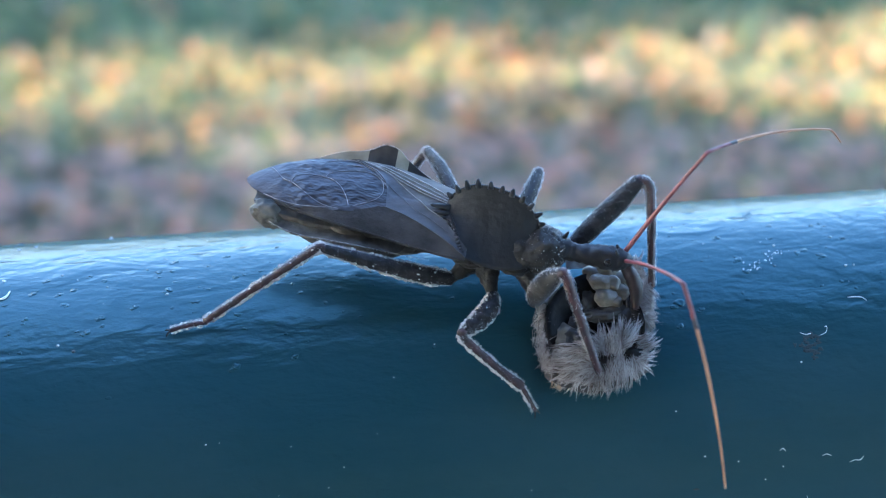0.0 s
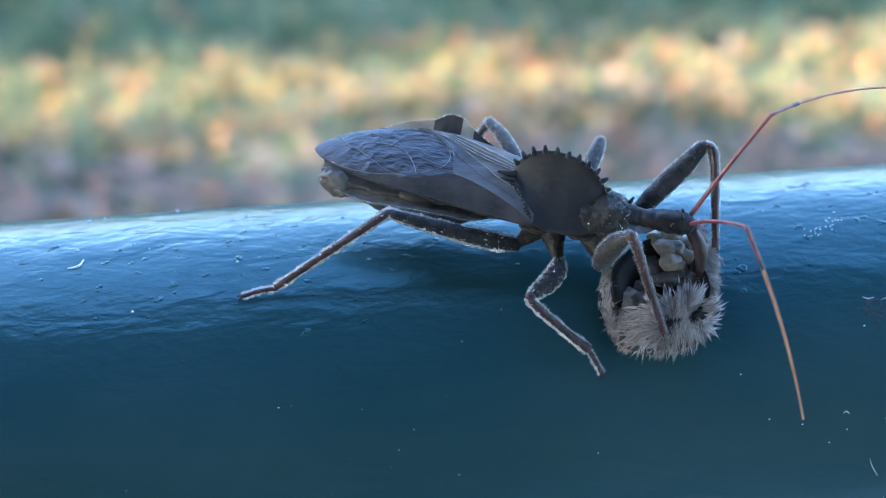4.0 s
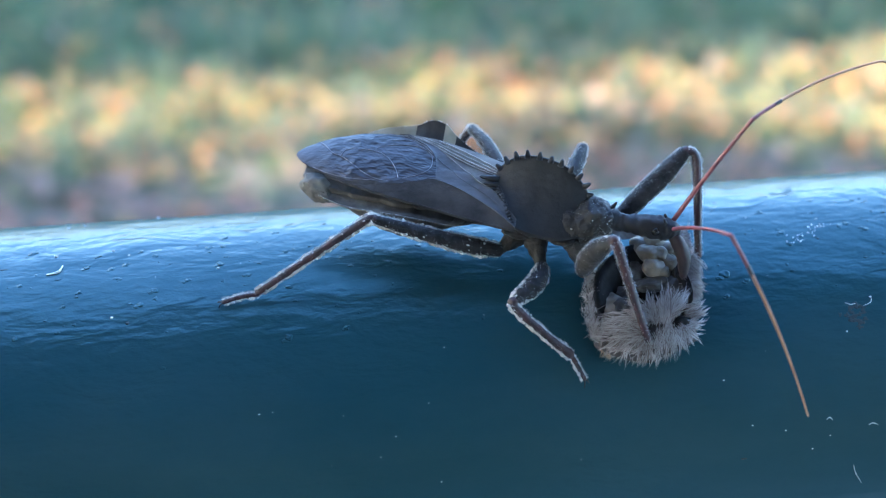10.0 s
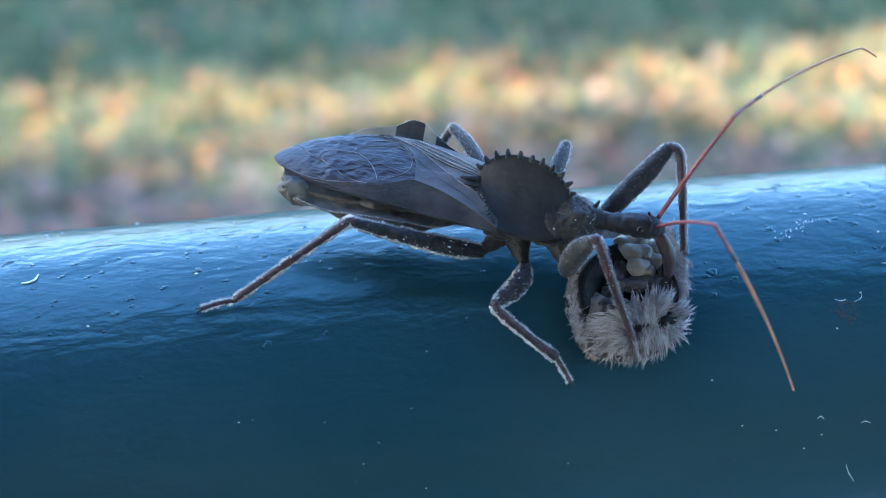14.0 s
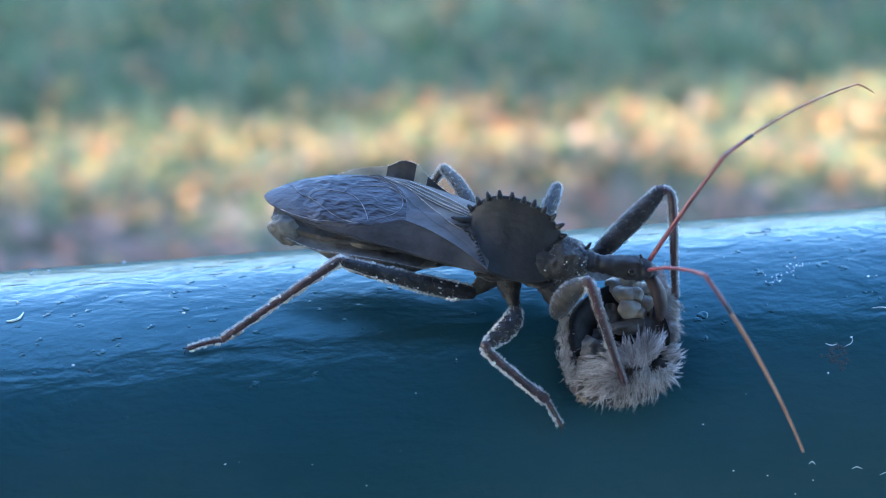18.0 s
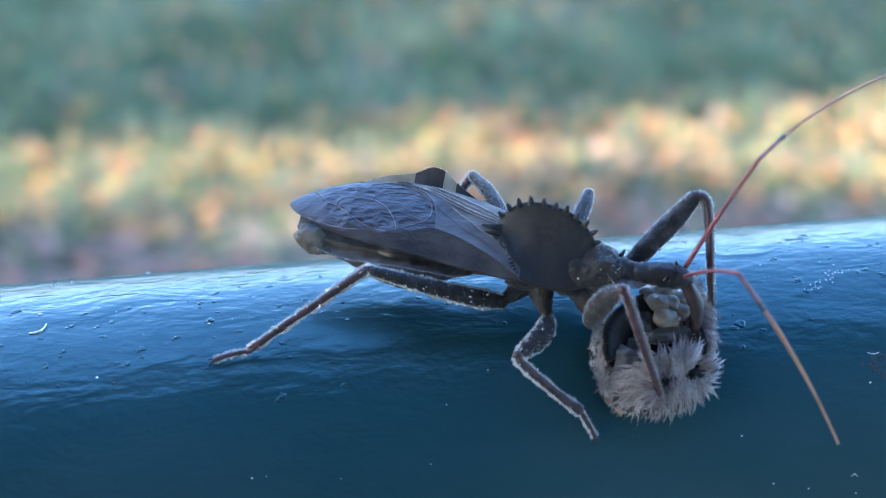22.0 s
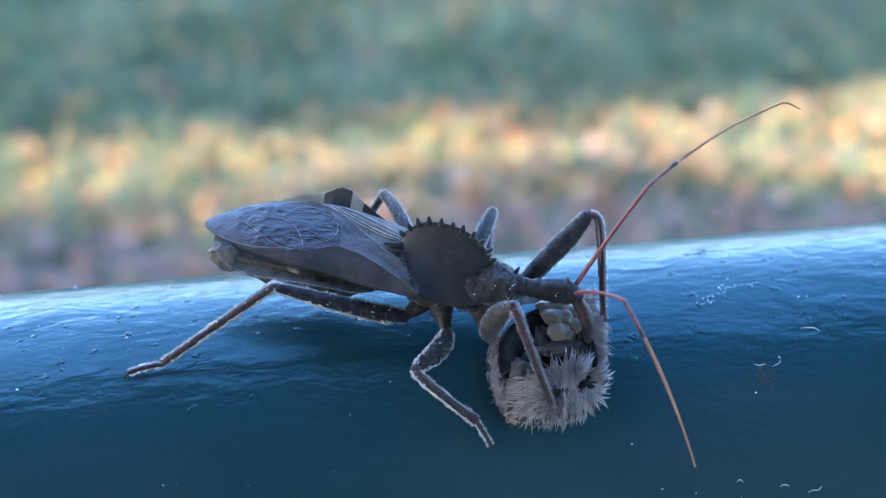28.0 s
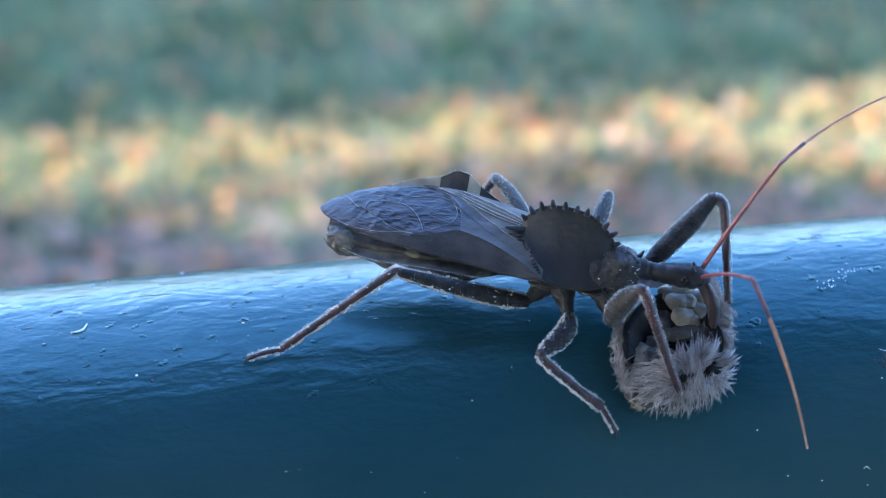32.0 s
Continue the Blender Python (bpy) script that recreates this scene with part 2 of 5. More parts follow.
M_CLAVUS = mat("clavus_grey", (0.036, 0.036, 0.041), (0.083, 0.082, 0.09), 420, 0.55, 0.9, 2600, 0.00008, spec=0.5, stretch=(0.5, 1, 1), sheen=0.1)
M_MEMBRANE = mat("wing_membrane", (0.011, 0.0115, 0.018), (0.034, 0.034, 0.048), 420, 0.4, 1.0, 1500, 0.00013, spec=0.6, stretch=(0.4, 1, 1))
M_VEIN = mat("wing_vein", (0.12, 0.12, 0.14), (0.22, 0.22, 0.245), 1500, 0.5)
M_PALE_VEIN = mat("pale_vein", (0.26, 0.24, 0.22), (0.4, 0.37, 0.34), 1500, 0.5)
M_BELLY = mat("belly_banded", (0.03, 0.028, 0.028), (0.11, 0.098, 0.085), 480, 0.65, 0.6, 2400, 0.00014, spec=0.2, c3=(0.24, 0.21, 0.165), stretch=(1, 0.5, 0.5), sheen=0.1)
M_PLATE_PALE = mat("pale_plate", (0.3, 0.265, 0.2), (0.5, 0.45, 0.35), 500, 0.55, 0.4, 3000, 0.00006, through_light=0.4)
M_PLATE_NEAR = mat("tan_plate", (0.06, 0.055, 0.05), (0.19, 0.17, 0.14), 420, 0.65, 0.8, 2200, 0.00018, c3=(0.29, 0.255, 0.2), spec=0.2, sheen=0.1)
M_TAIL = mat("tail_tan", (0.07, 0.065, 0.06), (0.25, 0.23, 0.19), 420, 0.6, 0.7, 2600, 0.0001, c3=(0.46, 0.42, 0.34), spec=0.25)
M_COLLAR = mat("collar_brown", (0.013, 0.013, 0.0145), (0.036, 0.032, 0.029), 520, 0.6, 0.9, 2600, 0.00016, spec=0.3, sheen=0.15)
M_CORIUM_PALE = mat("pale_corium", (0.085, 0.076, 0.068), (0.21, 0.19, 0.165), 700, 0.6, 0.7, 3500, 0.00008, spec=0.35, stretch=(0.3, 1, 1))
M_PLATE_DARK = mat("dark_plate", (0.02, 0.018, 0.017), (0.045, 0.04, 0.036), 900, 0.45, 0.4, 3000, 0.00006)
M_RIM = mat("pale_rim", (0.13, 0.12, 0.115), (0.26, 0.245, 0.235), 1500, 0.6, 0.5, 4000, 0.00005)
M_LEG = mat("leg_dark", (0.012, 0.012, 0.0145), (0.033, 0.03, 0.032), 1000, 0.6, 0.9, 3000, 0.00018, spec=0.18, sheen=0.12)
M_FEMUR = mat("thigh_tan", (0.016, 0.016, 0.017), (0.055, 0.05, 0.046), 520, 0.6, 0.8, 2600, 0.00012, spec=0.25, sheen=0.15)
M_TIBIA = mat("leg_reddish", (0.021, 0.0125, 0.0155), (0.055, 0.021, 0.025), 900, 0.5, 0.6, 4000, 0.00008)
M_BEAK = mat("beak_dark", (0.008, 0.004, 0.005), (0.026, 0.009, 0.011), 900, 0.6, 0.5, 4000, 0.00006)
M_FUZZ = mat("pale_fuzz", (0.7, 0.7, 0.71), (0.88, 0.88, 0.88), 2000, 0.8, through_light=0.6)
M_POLLEN = mat("pollen", (0.5, 0.5, 0.5), (0.8, 0.8, 0.8), 3000, 0.8, through_light=0.2)
M_SCAPE = mat("antenna_red", (0.12, 0.026, 0.032), (0.2, 0.05, 0.055), 1500, 0.4)
M_JOINT = mat("antenna_dark", (0.02, 0.012, 0.014), (0.045, 0.025, 0.027), 1500, 0.4)
M_FLAG = mat("antenna_orange", (0.38, 0.19, 0.1), (0.54, 0.32, 0.19), 500, 0.45, through_light=0.35)
M_EYE = mat("eye", (0.008, 0.007, 0.007), (0.02, 0.016, 0.015), 3000, 0.15)
M_PREY = mat("prey_shell", (0.006, 0.006, 0.007), (0.016, 0.0145, 0.016), 900, 0.7, 0.5, 3000, 0.0001, spec=0.15)
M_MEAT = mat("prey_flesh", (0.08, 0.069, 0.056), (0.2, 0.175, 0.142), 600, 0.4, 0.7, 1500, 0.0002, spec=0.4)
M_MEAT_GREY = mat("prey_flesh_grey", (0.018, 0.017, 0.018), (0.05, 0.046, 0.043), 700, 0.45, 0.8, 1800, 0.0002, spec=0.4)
M_FUR = mat("prey_fur", (0.68, 0.65, 0.65), (0.93, 0.91, 0.91), 500, 0.7, island=((1, 1, 1), (0.99, 0.98, 0.97), (0.86, 0.82, 0.8), (1, 1, 0.99), (0.6, 0.53, 0.51), (0.97, 0.96, 0.95), (0.45, 0.38, 0.36), (0.36, 0.3, 0.28)), through_light=0.45)
M_HIDE = mat("prey_hide", (0.03, 0.026, 0.027), (0.08, 0.071, 0.07), 900, 0.8, 0.6, 4000, 0.0001)
M_FUR_TAN = mat("prey_fur_tan", (0.52, 0.38, 0.27), (0.7, 0.56, 0.43), 400, 0.75, through_light=0.3)
M_SOIL = mat("soil_lawn", (0.08, 0.088, 0.055), (0.135, 0.138, 0.092), 7, 0.9, 0.6, 40, 0.02, c3=(0.03, 0.05, 0.012), spec=0.0)
M_GRASS = mat("grass", (0.125, 0.17, 0.095), (0.29, 0.315, 0.2), 5.0, 0.8, spec=0.0, island=((1, 1, 1), (0.75, 0.95, 0.75), (1, 1, 0.9), (1.0, 0.85, 0.75), (0.8, 0.95, 0.85)), through_light=0.4)
M_LEAF = mat("fallen_leaf", (0.7, 0.67, 0.64), (0.84, 0.8, 0.76), 30, 0.7, spec=0.05, island=((0.66, 0.3, 0.13), (0.62, 0.42, 0.17), (0.48, 0.31, 0.18), (0.6, 0.42, 0.2), (0.7, 0.31, 0.15), (0.52, 0.37, 0.28), (0.62, 0.45, 0.24), (0.54, 0.44, 0.19)), through_light=0.35)
M_LITTER = mat("withered_shaded_leaf", (0.8, 0.8, 0.8), (1, 1, 1), 30, 0.8, spec=0.05, island=((0.34, 0.215, 0.17), (0.38, 0.25, 0.2), (0.27, 0.18, 0.145), (0.48, 0.23, 0.15), (0.33, 0.24, 0.205), (0.4, 0.28, 0.22), (0.28, 0.22, 0.15), (0.43, 0.235, 0.17)), through_light=0.3)
M_BLOCKER = mat("blocker_boards", (0.12, 0.08, 0.05), (0.2, 0.14, 0.09), 6, 0.7, 0.4, 60, 0.003)
M_CONCRETE = mat("concrete", (0.25, 0.24, 0.22), (0.35, 0.34, 0.31), 4, 0.85, 0.3, 80, 0.002)
M_BARK = mat("bark", (0.06, 0.045, 0.035), (0.12, 0.09, 0.07), 12, 0.9, 0.8, 60, 0.01)
M_CROWN = mat("tree_leaf", (0.08, 0.12, 0.03), (0.12, 0.16, 0.04), 2, 0.6, island=((1, 1, 1), (0.8, 0.9, 0.6), (1.0, 0.8, 0.4)), through_light=0.3)

# ---- ground, lawn, fallen leaves ----
GROUND = -1.05
s = Soup()
s.add([(-300, -300, GROUND), (300, -300, GROUND), (300, 300, GROUND), (-300, 300, GROUND)], [(0, 1, 2, 3)])
ground = new("ground", to_mesh("ground", s, M_SOIL, scale=1.0))
tagged(ground, "bare soil and thin lawn under fallen leaves", "ground", kind="structure")

s = Soup()
for i in range(115000):
    y = rnd.uniform(1.0, 4.6)
    x = rnd.uniform(-3.4, 4.0)
    thin = 0.1 if y < 1.56 else 0.6 if y < 1.95 else 1.0
    patch = noise.noise((x * 2.2, y * 2.2, 3.0))
    if rnd.random() > thin * (1.0 + patch * 1.8):
        continue
    h, a, w = rnd.uniform(0.025, 0.075), rnd.uniform(0, 6.283), rnd.uniform(0.0018, 0.0035)
    lean = rnd.uniform(0.2, 0.9) * h
    dx, dy = math.cos(a), math.sin(a)
    p = [(x - dy * w, y + dx * w, GROUND), (x + dy * w, y - dx * w, GROUND),
         (x + dx * lean * 0.35 + dy * w * 0.8, y + dy * lean * 0.35 - dx * w * 0.8, GROUND + h * 0.6), (x + dx * lean * 0.35 - dy * w * 0.8, y + dy * lean * 0.35 + dx * w * 0.8, GROUND + h * 0.6),
         (x + dx * lean, y + dy * lean, GROUND + h)]
    s.add(p, [(0, 1, 2, 3), (3, 2, 4)])
tagged(new("grass", to_mesh("grass", s, M_GRASS, scale=1.0, smooth=False)), "short green lawn grass among fallen leaves", "grass", kind="stuff")

lawn, litter = Soup(), Soup()
for i in range(56000):
    y = rnd.uniform(0.82, 4.5)
    x = rnd.uniform(-3.4, 4.0)
    # Greyer leaves near and at left carry some of the shade in their colour.
    near = y + 0.12 * noise.noise((x * 1.5, 0, 4.0)) < 1.58 + 0.5 * min(1.0, max(0.0, -0.45 - x))
    dens = 1.0 if near else 0.85 if y < 1.98 else 0.2
    if rnd.random() > dens * (1.0 + (0.3 if near else 0.9) * noise.noise((x * 1.8, y * 1.8, 9.0))):
        continue
    L, w = rnd.uniform(0.014, 0.04), rnd.uniform(0.34, 0.55)
    tilt = 14 if near else 22
    m = pose(x, y, GROUND + rnd.uniform(0.008, 0.03), rnd.gauss(0, tilt), rnd.gauss(0, tilt), rnd.uniform(0, 360))
    fold, curl = rnd.uniform(0.0, 0.35), rnd.uniform(-0.25, 0.35)
    rows = []
    for k, half in ((-0.5, 0.06), (-0.3, 0.7), (-0.1, 0.75), (0.05, 1.0), (0.2, 0.7), (0.33, 0.62), (0.5, 0.04)):
        for sx in (-1, 0, 1):
            rows.append(m @ Vector((k * L, sx * half * w * L * 0.9, abs(sx) * half * fold * L * 0.5 + curl * k * k * L)))
    (litter if near and rnd.random() < 0.93 else lawn).add(rows, [(r * 3 + c, r * 3 + c + 1, r * 3 + c + 4, r * 3 + c + 3) for r in range(6) for c in range(2)])
tagged(new("fallen_leaves", to_mesh("fallen_leaves", lawn, M_LEAF, scale=1.0)), "dry orange, yellow and brown autumn leaves on the lawn", "leaves", kind="stuff")
tagged(new("leaf_litter", to_mesh("leaf_litter", litter, M_LITTER, scale=1.0)), "withered leaf litter, grey-brown partly to stand for shade", "leaves", kind="stuff")


# ---- unseen, added to shape light: roof and wall behind, trees that shade the lawn ----
def box(soup, c, size):
    x, y, z = (q / 2 for q in size)
    soup.add([(c[0] + a * x, c[1] + b * y, c[2] + d * z) for d in (-1, 1) for b in (-1, 1) for a in (-1, 1)],
             [(0, 2, 3, 1), (4, 5, 7, 6), (0, 1, 5, 4), (2, 6, 7, 3), (0, 4, 6, 2), (1, 3, 7, 5)])


# Front edge of the added roof sets where the rail's sky reflection ends.
BLOCKER_EDGE = 0.22
s = Soup()
box(s, (0, BLOCKER_EDGE - 2.5, 1.55), (9, 5, 0.1))
roof = new("shade_roof", to_mesh("shade_roof", s, M_BLOCKER, scale=1.0, smooth=False))
tagged(roof, "unseen brown roof added to block the sky", "roof", kind="structure")
s = Soup()
box(s, (0, BLOCKER_EDGE - 2.4, GROUND + 0.03), (9, 5.4, 0.06))
tagged(new("added_slab", to_mesh("added_slab", s, M_CONCRETE, scale=1.0, smooth=False)), "unseen grey slab added under the light-blocking roof", "floor", kind="structure")
# Added wall gives the lower rail something dark to reflect.
s = Soup()
box(s, (0, BLOCKER_EDGE - 4.9, 0.24), (9, 0.12, 2.52))
tagged(new("shade_wall", to_mesh("shade_wall", s, M_BLOCKER, scale=1.0, smooth=False)), "unseen dark wall added to darken the rail's reflection", "wall", kind="structure")
for x in (-4.2, 4.2):
    for y in (BLOCKER_EDGE - 0.25, BLOCKER_EDGE - 4.7):
        s = Soup()
        box(s, (x, y, 0.255), (0.14, 0.14, 2.49))
        tagged(new("shade_roof_post", to_mesh("shade_roof_post", s, M_BLOCKER, scale=1.0, smooth=False)), "unseen post added to carry the light-blocking roof", "post", "shelter posts")


def tree(x, y0, y1, z0, z1):
    """An unseen tree added to cast shade; its crown fills y0 to y1 and z0 to z1, with an uneven edge."""
    y, h = (y0 + y1) / 2, z1 - GROUND
    t = thing("tree", (x, y, GROUND), "unseen leafy tree added to shade the lawn", "tree", "trees beside the lawn")
    s = Soup()
    k = 1000
    tube(s, [(x * k, y * k, GROUND * k - 40), (x * k + 60, y * k, (GROUND + h * 0.3) * k), (x * k - 40, y * k + 80, (GROUND + h * 0.6) * k), (x * k, y * k, z1 * k - 300)], [230, 180, 120, 30], 14, 12, 0.15)
    for i in range(10):
        z = z0 + (z1 - z0) * (0.05 + 0.08 * i)
        a, r = i * 2.4, 0.42 * (y1 - y0) * (1 - 0.05 * i)
        end = Vector((x + math.cos(a) * 1.4, y + math.sin(a) * r, z + 0.5))
        tube(s, [Vector((x, y, z - 0.2)) * k, Vector(((x + end.x) / 2, (y + end.y) / 2, z + 0.2)) * k, end * k], [70, 45, 12], 8, 8)
    part("trunk", s, M_BARK, t)
    s = Soup()
    leafy = random.Random(11)
    for i in range(9500):
        z = leafy.uniform(z0, z1)
        edge = 0.08 * noise.noise((z * 1.3, y0, 0)) + 0.07 * noise.noise((z * 4.0, y0, 5))
        top = max(0.0, (z - z1 + 1.8) / 1.8)
        # Lower leaves reach further out to shade the left of the sunlit strip.
        low = 0.22 * max(0.0, min(1.0, (3.4 - z) / 0.25)) * (y0 < 0)
        c = Vector((x + leafy.gauss(0, 0.9), leafy.uniform(y0 + edge + top * 1.5, y1 + edge + low - top * 1.5), z))
        m = Matrix.Translation(c * k) @ Euler((leafy.uniform(0, 6), leafy.uniform(0, 6), leafy.uniform(0, 6))).to_matrix().to_4x4()
        q = leafy.uniform(130, 200)
        s.add([m @ Vector(v) for v in ((-q, 0, 0), (0, -q * 0.55, q * 0.1), (q, 0, 0), (0, q * 0.55, q * 0.1))], [(0, 1, 2, 3)])
    part("crown", s, M_CROWN, t, "dense crown of small green and yellow leaves", "stuff", smooth=False)


# The gap between the two added crowns lets the sunlit strip through.
tree(-9.0, -4.6, 1.47, 1.2, 7.0)
tree(-9.0, 1.95, 8.0, 1.0, 7.5)

# ---- handrail ----
R, RY, RZ, TILT = 19.42, 0.44, -0.53, 0.006  # radius, axis, and its rise along x
rail = thing("handrail", (0, 0, 0), "glossy teal painted steel pipe rail with bumpy, speckled paint", "handrail")
s = Soup()
xs = [-1200, -300] + [-90 + 3 * i for i in range(67)] + [320, 1200]
skin(s, [[(x, RY + R * math.cos(2 * math.pi * j / 220), RZ + TILT * x + R * math.sin(2 * math.pi * j / 220)) for j in range(220)] for x in xs])
part("pipe", s, M_PAINT, rail)
for x in (-1120, 1120):
    s = Soup()
    tube(s, [(x, RY, -1060), (x, RY, -500), (x, RY, RZ + TILT * x - R + 2)], [19, 19, 19], 8, 32)
    part("post", s, M_PAINT, rail)


def on_rail(x, a, h=0.0):
    """A point on the rail: x along it, a degrees from the top towards the viewer, h above the paint."""
    a = radians(a)
    return Vector((x, RY - (R + h) * math.sin(a), RZ + TILT * x + (R + h) * math.cos(a)))


def rail_axes(a):
    a = radians(a)
    return Vector((1, 0, 0)), Vector((0, -math.cos(a), -math.sin(a))), Vector((0, -math.sin(a), math.cos(a)))


def bump_at(soup, x, a, r, tall=0.3, long=1.3):
    blob(soup, on_rail(x, a, -r * 0.1), (r * long, r, r * tall), rail_axes(a), 0.6, 3, 0.7)


s = Soup()
for i in range(330):
    x, a = rnd.uniform(-62, 72), rnd.triangular(-38, 40, -2)
    bump_at(s, x, a, rnd.choice((0.07, 0.09, 0.12, 0.15, 0.2)) * rnd.uniform(0.8, 1.2), 0.36, rnd.uniform(1.0, 1.8))
for x, a, r in ((-38.4, -2.2, 0.24), (-37.0, 3.7, 0.24), (-39.4, 2.7, 0.24), (-33.0, 12.8, 0.3), (-34.2, 17.1, 0.3), (-39.7, 11.6, 0.22), (-34.5, -3.0, 0.2), (-26.9, -7.3, 0.26), (-22.1, -8.6, 0.24), (-27.2, 4.7, 0.3), (-30.1, 10.1, 0.24), (-21.2, 30.0, 0.34), (-16.0, 28.3, 0.24), (19.0, 20.7, 0.42), (25.7, 7.7, 0.3), (24.5, -1.7, 0.26), (18.8, 27.4, 0.22), (21.0, 23.1, 0.24), (29.0, -14.0, 0.4), (-41.0, 16.0, 0.2), (-36.2, 8.0, 0.18), (33.8, 8.5, 0.26), (-44.5, -6.0, 0.3), (36.5, 2.0, 0.22)):
    bump_at(s, x, a, r * 0.9, 0.36, 1.2)
    bump_at(s, x - r * 1.2, a + r * 2.4, r * 0.6, 0.3, 1.4)
part("blistering", s, M_PAINT, rail, "small blisters in the teal paint", "stuff")
s = Soup()
for x, a, long, r in ((-43.0, -13.8, 1.3, 0.1), (28.0, -11.5, 1.2, 0.11), (-35.5, -10.5, 2.0, 0.07), (-35.3, 22.5, 0.16, 0.13), (19.2, 72.4, 0.3, 0.1), (-25.0, -11.0, 0.7, 0.08), (33.0, -13.0, 0.5, 0.09), (-47.0, 1.0, 0.5, 0.09), (28.9, 10.9, 0.14, 0.1)):
    blob(s, on_rail(x, a, 0.0), (long, r, 0.02), rail_axes(a), 0.6, 3, 1.6)
for i in range(26):
    x, a = 30.5 + rnd.gauss(0, 0.55), 35.7 + rnd.gauss(0, 1.7)
    blob(s, on_rail(x, a, -0.01), (rnd.uniform(0.12, 0.4), rnd.uniform(0.1, 0.3), 0.018), rail_axes(a), 0.8, 3)
part("dirt_stain", s, M_STAIN, rail, "dark cracks and a reddish smear of dirt", "stuff")
s = Soup()
for i in range(60):
    x, a = rnd.uniform(-62, 72), rnd.triangular(-34, 85, 0)
    r = rnd.uniform(0.02, 0.045)
    blob(s, on_rail(x, a, 0.01), (r * rnd.uniform(0.8, 2.2), r, r * 0.5), rail_axes(a), 0.7, 1)
for cx, ca, sx, sa, n in ((26.9, 11.2, 0.55, 1.0, 18), (29.4, 6.2, 0.6, 0.7, 16), (28.2, 8.8, 0.5, 0.8, 8)):
    for i in range(n):
        r = rnd.uniform(0.03, 0.08)
        a = ca + rnd.gauss(0, sa)
        blob(s, on_rail(cx + rnd.gauss(0, sx), a, 0.01), (r * 1.4, r, r * 0.4), rail_axes(a), 0.6, 1)
for x, a, r in ((-36.7, 20.5, 0.11), (-42.4, -23.1, 0.16), (-37.2, -4.3, 0.09), (-42.4, -3.4, 0.16), (-41.0, -25.5, 0.14), (-24.1, 49.3, 0.06), (-32.3, 74.6, 0.14), (29.6, 3.2, 0.1), (35.6, 12.5, 0.11), (36.4, 12.5, 0.08), (32.1, 30.6, 0.09), (29.3, 39.7, 0.08), (32.0, 93.4, 0.1), (19.9, 62.9, 0.07), (23.0, 65.1, 0.06), (17.4, 50.1, 0.06), (25.6, 71.1, 0.06), (27.2, 67.6, 0.06), (-27.4, 6.3, 0.12), (-34.2, -33.0, 0.16)):
    blob(s, on_rail(x, a, 0.02), (r * 1.2, r * 0.8, r * 0.6), rail_axes(a), 0.7, 2)
part("pale_specks", s, M_FLECK, rail, "white specks of dust and frost on the paint", "stuff")


def fibre(points, r, name, label):
    """A thin strand lying on the rail through (x, angle) points, its last end lifted a little."""
    t = thing(name, on_rail(*points[0]) * MM, label, "debris", "debris on the rail")
    s = Soup()
    n = len(points)
    tube(s, [on_rail(x, a, r * (0.7 + 0.6 * (i == n - 1))) for i, (x, a) in enumerate(points)], [r * 0.5] + [r] * (n - 2) + [r * 0.5], 16, 6, 0.3)
    part("strand", s, M_FLECK, t)


fibre([(34.8, 22.7), (35.5, 22.7), (36.1, 23.0), (36.5, 24.1)], 0.045, "dust_fibre", "pale curled dust fibre lying on teal paint")
fibre([(26.8, 63.0), (27.1, 62.4), (27.4, 63.3)], 0.03, "dust_fibre", "tiny pale arc of dust on teal paint")
fibre([(30.8, 65.4), (31.2, 65.0), (31.7, 65.6)], 0.035, "dust_fibre", "pale comma of dust low on the rail")
fibre([(33.4, 67.9), (33.9, 67.4), (34.4, 67.5), (34.7, 66.4)], 0.03, "dust_fibre", "thin squiggle of dust low on the rail")
fibre([(29.6, 31.8), (30.1, 32.4), (30.6, 32.2)], 0.04, "paint_chip", "pale chip of paint above a dark stain")
fibre([(31.3, 33.0), (32.0, 32.2), (32.2, 30.8)], 0.026, "dust_fibre", "pale thread of dust beside a dark stain")
fibre([(29.7, 77.5), (30.0, 80.0), (30.7, 83.5)], 0.035, "dust_fibre", "pale streak of lint low on the rail")
fibre([(-42.9, 4.4), (-42.3, 4.3), (-41.8, 3.4), (-41.55, 1.5)], 0.1, "paint_chip", "small white curled chip on the rail")

# ---- wheel bug: u runs from tail to head, v to its near side, w up ----
BUG = Vector((0.0, -4.0, 18.3))
BO = Vector((-19.3, 3.6, 18.8))
EU, EV, EW = Vector((0.94081, -0.33811, -0.02352)), Vector((-0.3382, -0.94107, 0.0)), Vector((0.02213, -0.00795, 0.99972))


def B(u, v, w):
    return BO + EU * u + EV * v + EW * w


def table(rows, u):
    a = np.array(rows)
    return [float(np.interp(u, a[:, 0], a[:, k])) for k in range(1, a.shape[1])]


bug = thing("wheel_bug", BUG * MM, "grey-brown wheel bug with toothed crest feeding on a bee", "insect")

# abdomen: boat-shaped, rolled towards the near side, with thin flared edges
ABD = spline([(0.0, -0.6, 6.3, 0.9, 0.6), (1.2, -0.75, 6.5, 2.3, 1.2), (3.0, -0.9, 6.8, 3.7, 1.9), (6.0, -1.0, 7.1, 4.9, 3.2), (9.5, -1.0, 7.3, 5.5, 3.7), (12.5, -1.0, 7.2, 5.2, 3.2), (15.5, -1.0, 6.9, 4.6, 2.0), (18.5, -1.0, 6.5, 3.8, 1.4)], 120)
ROLL = radians(21)


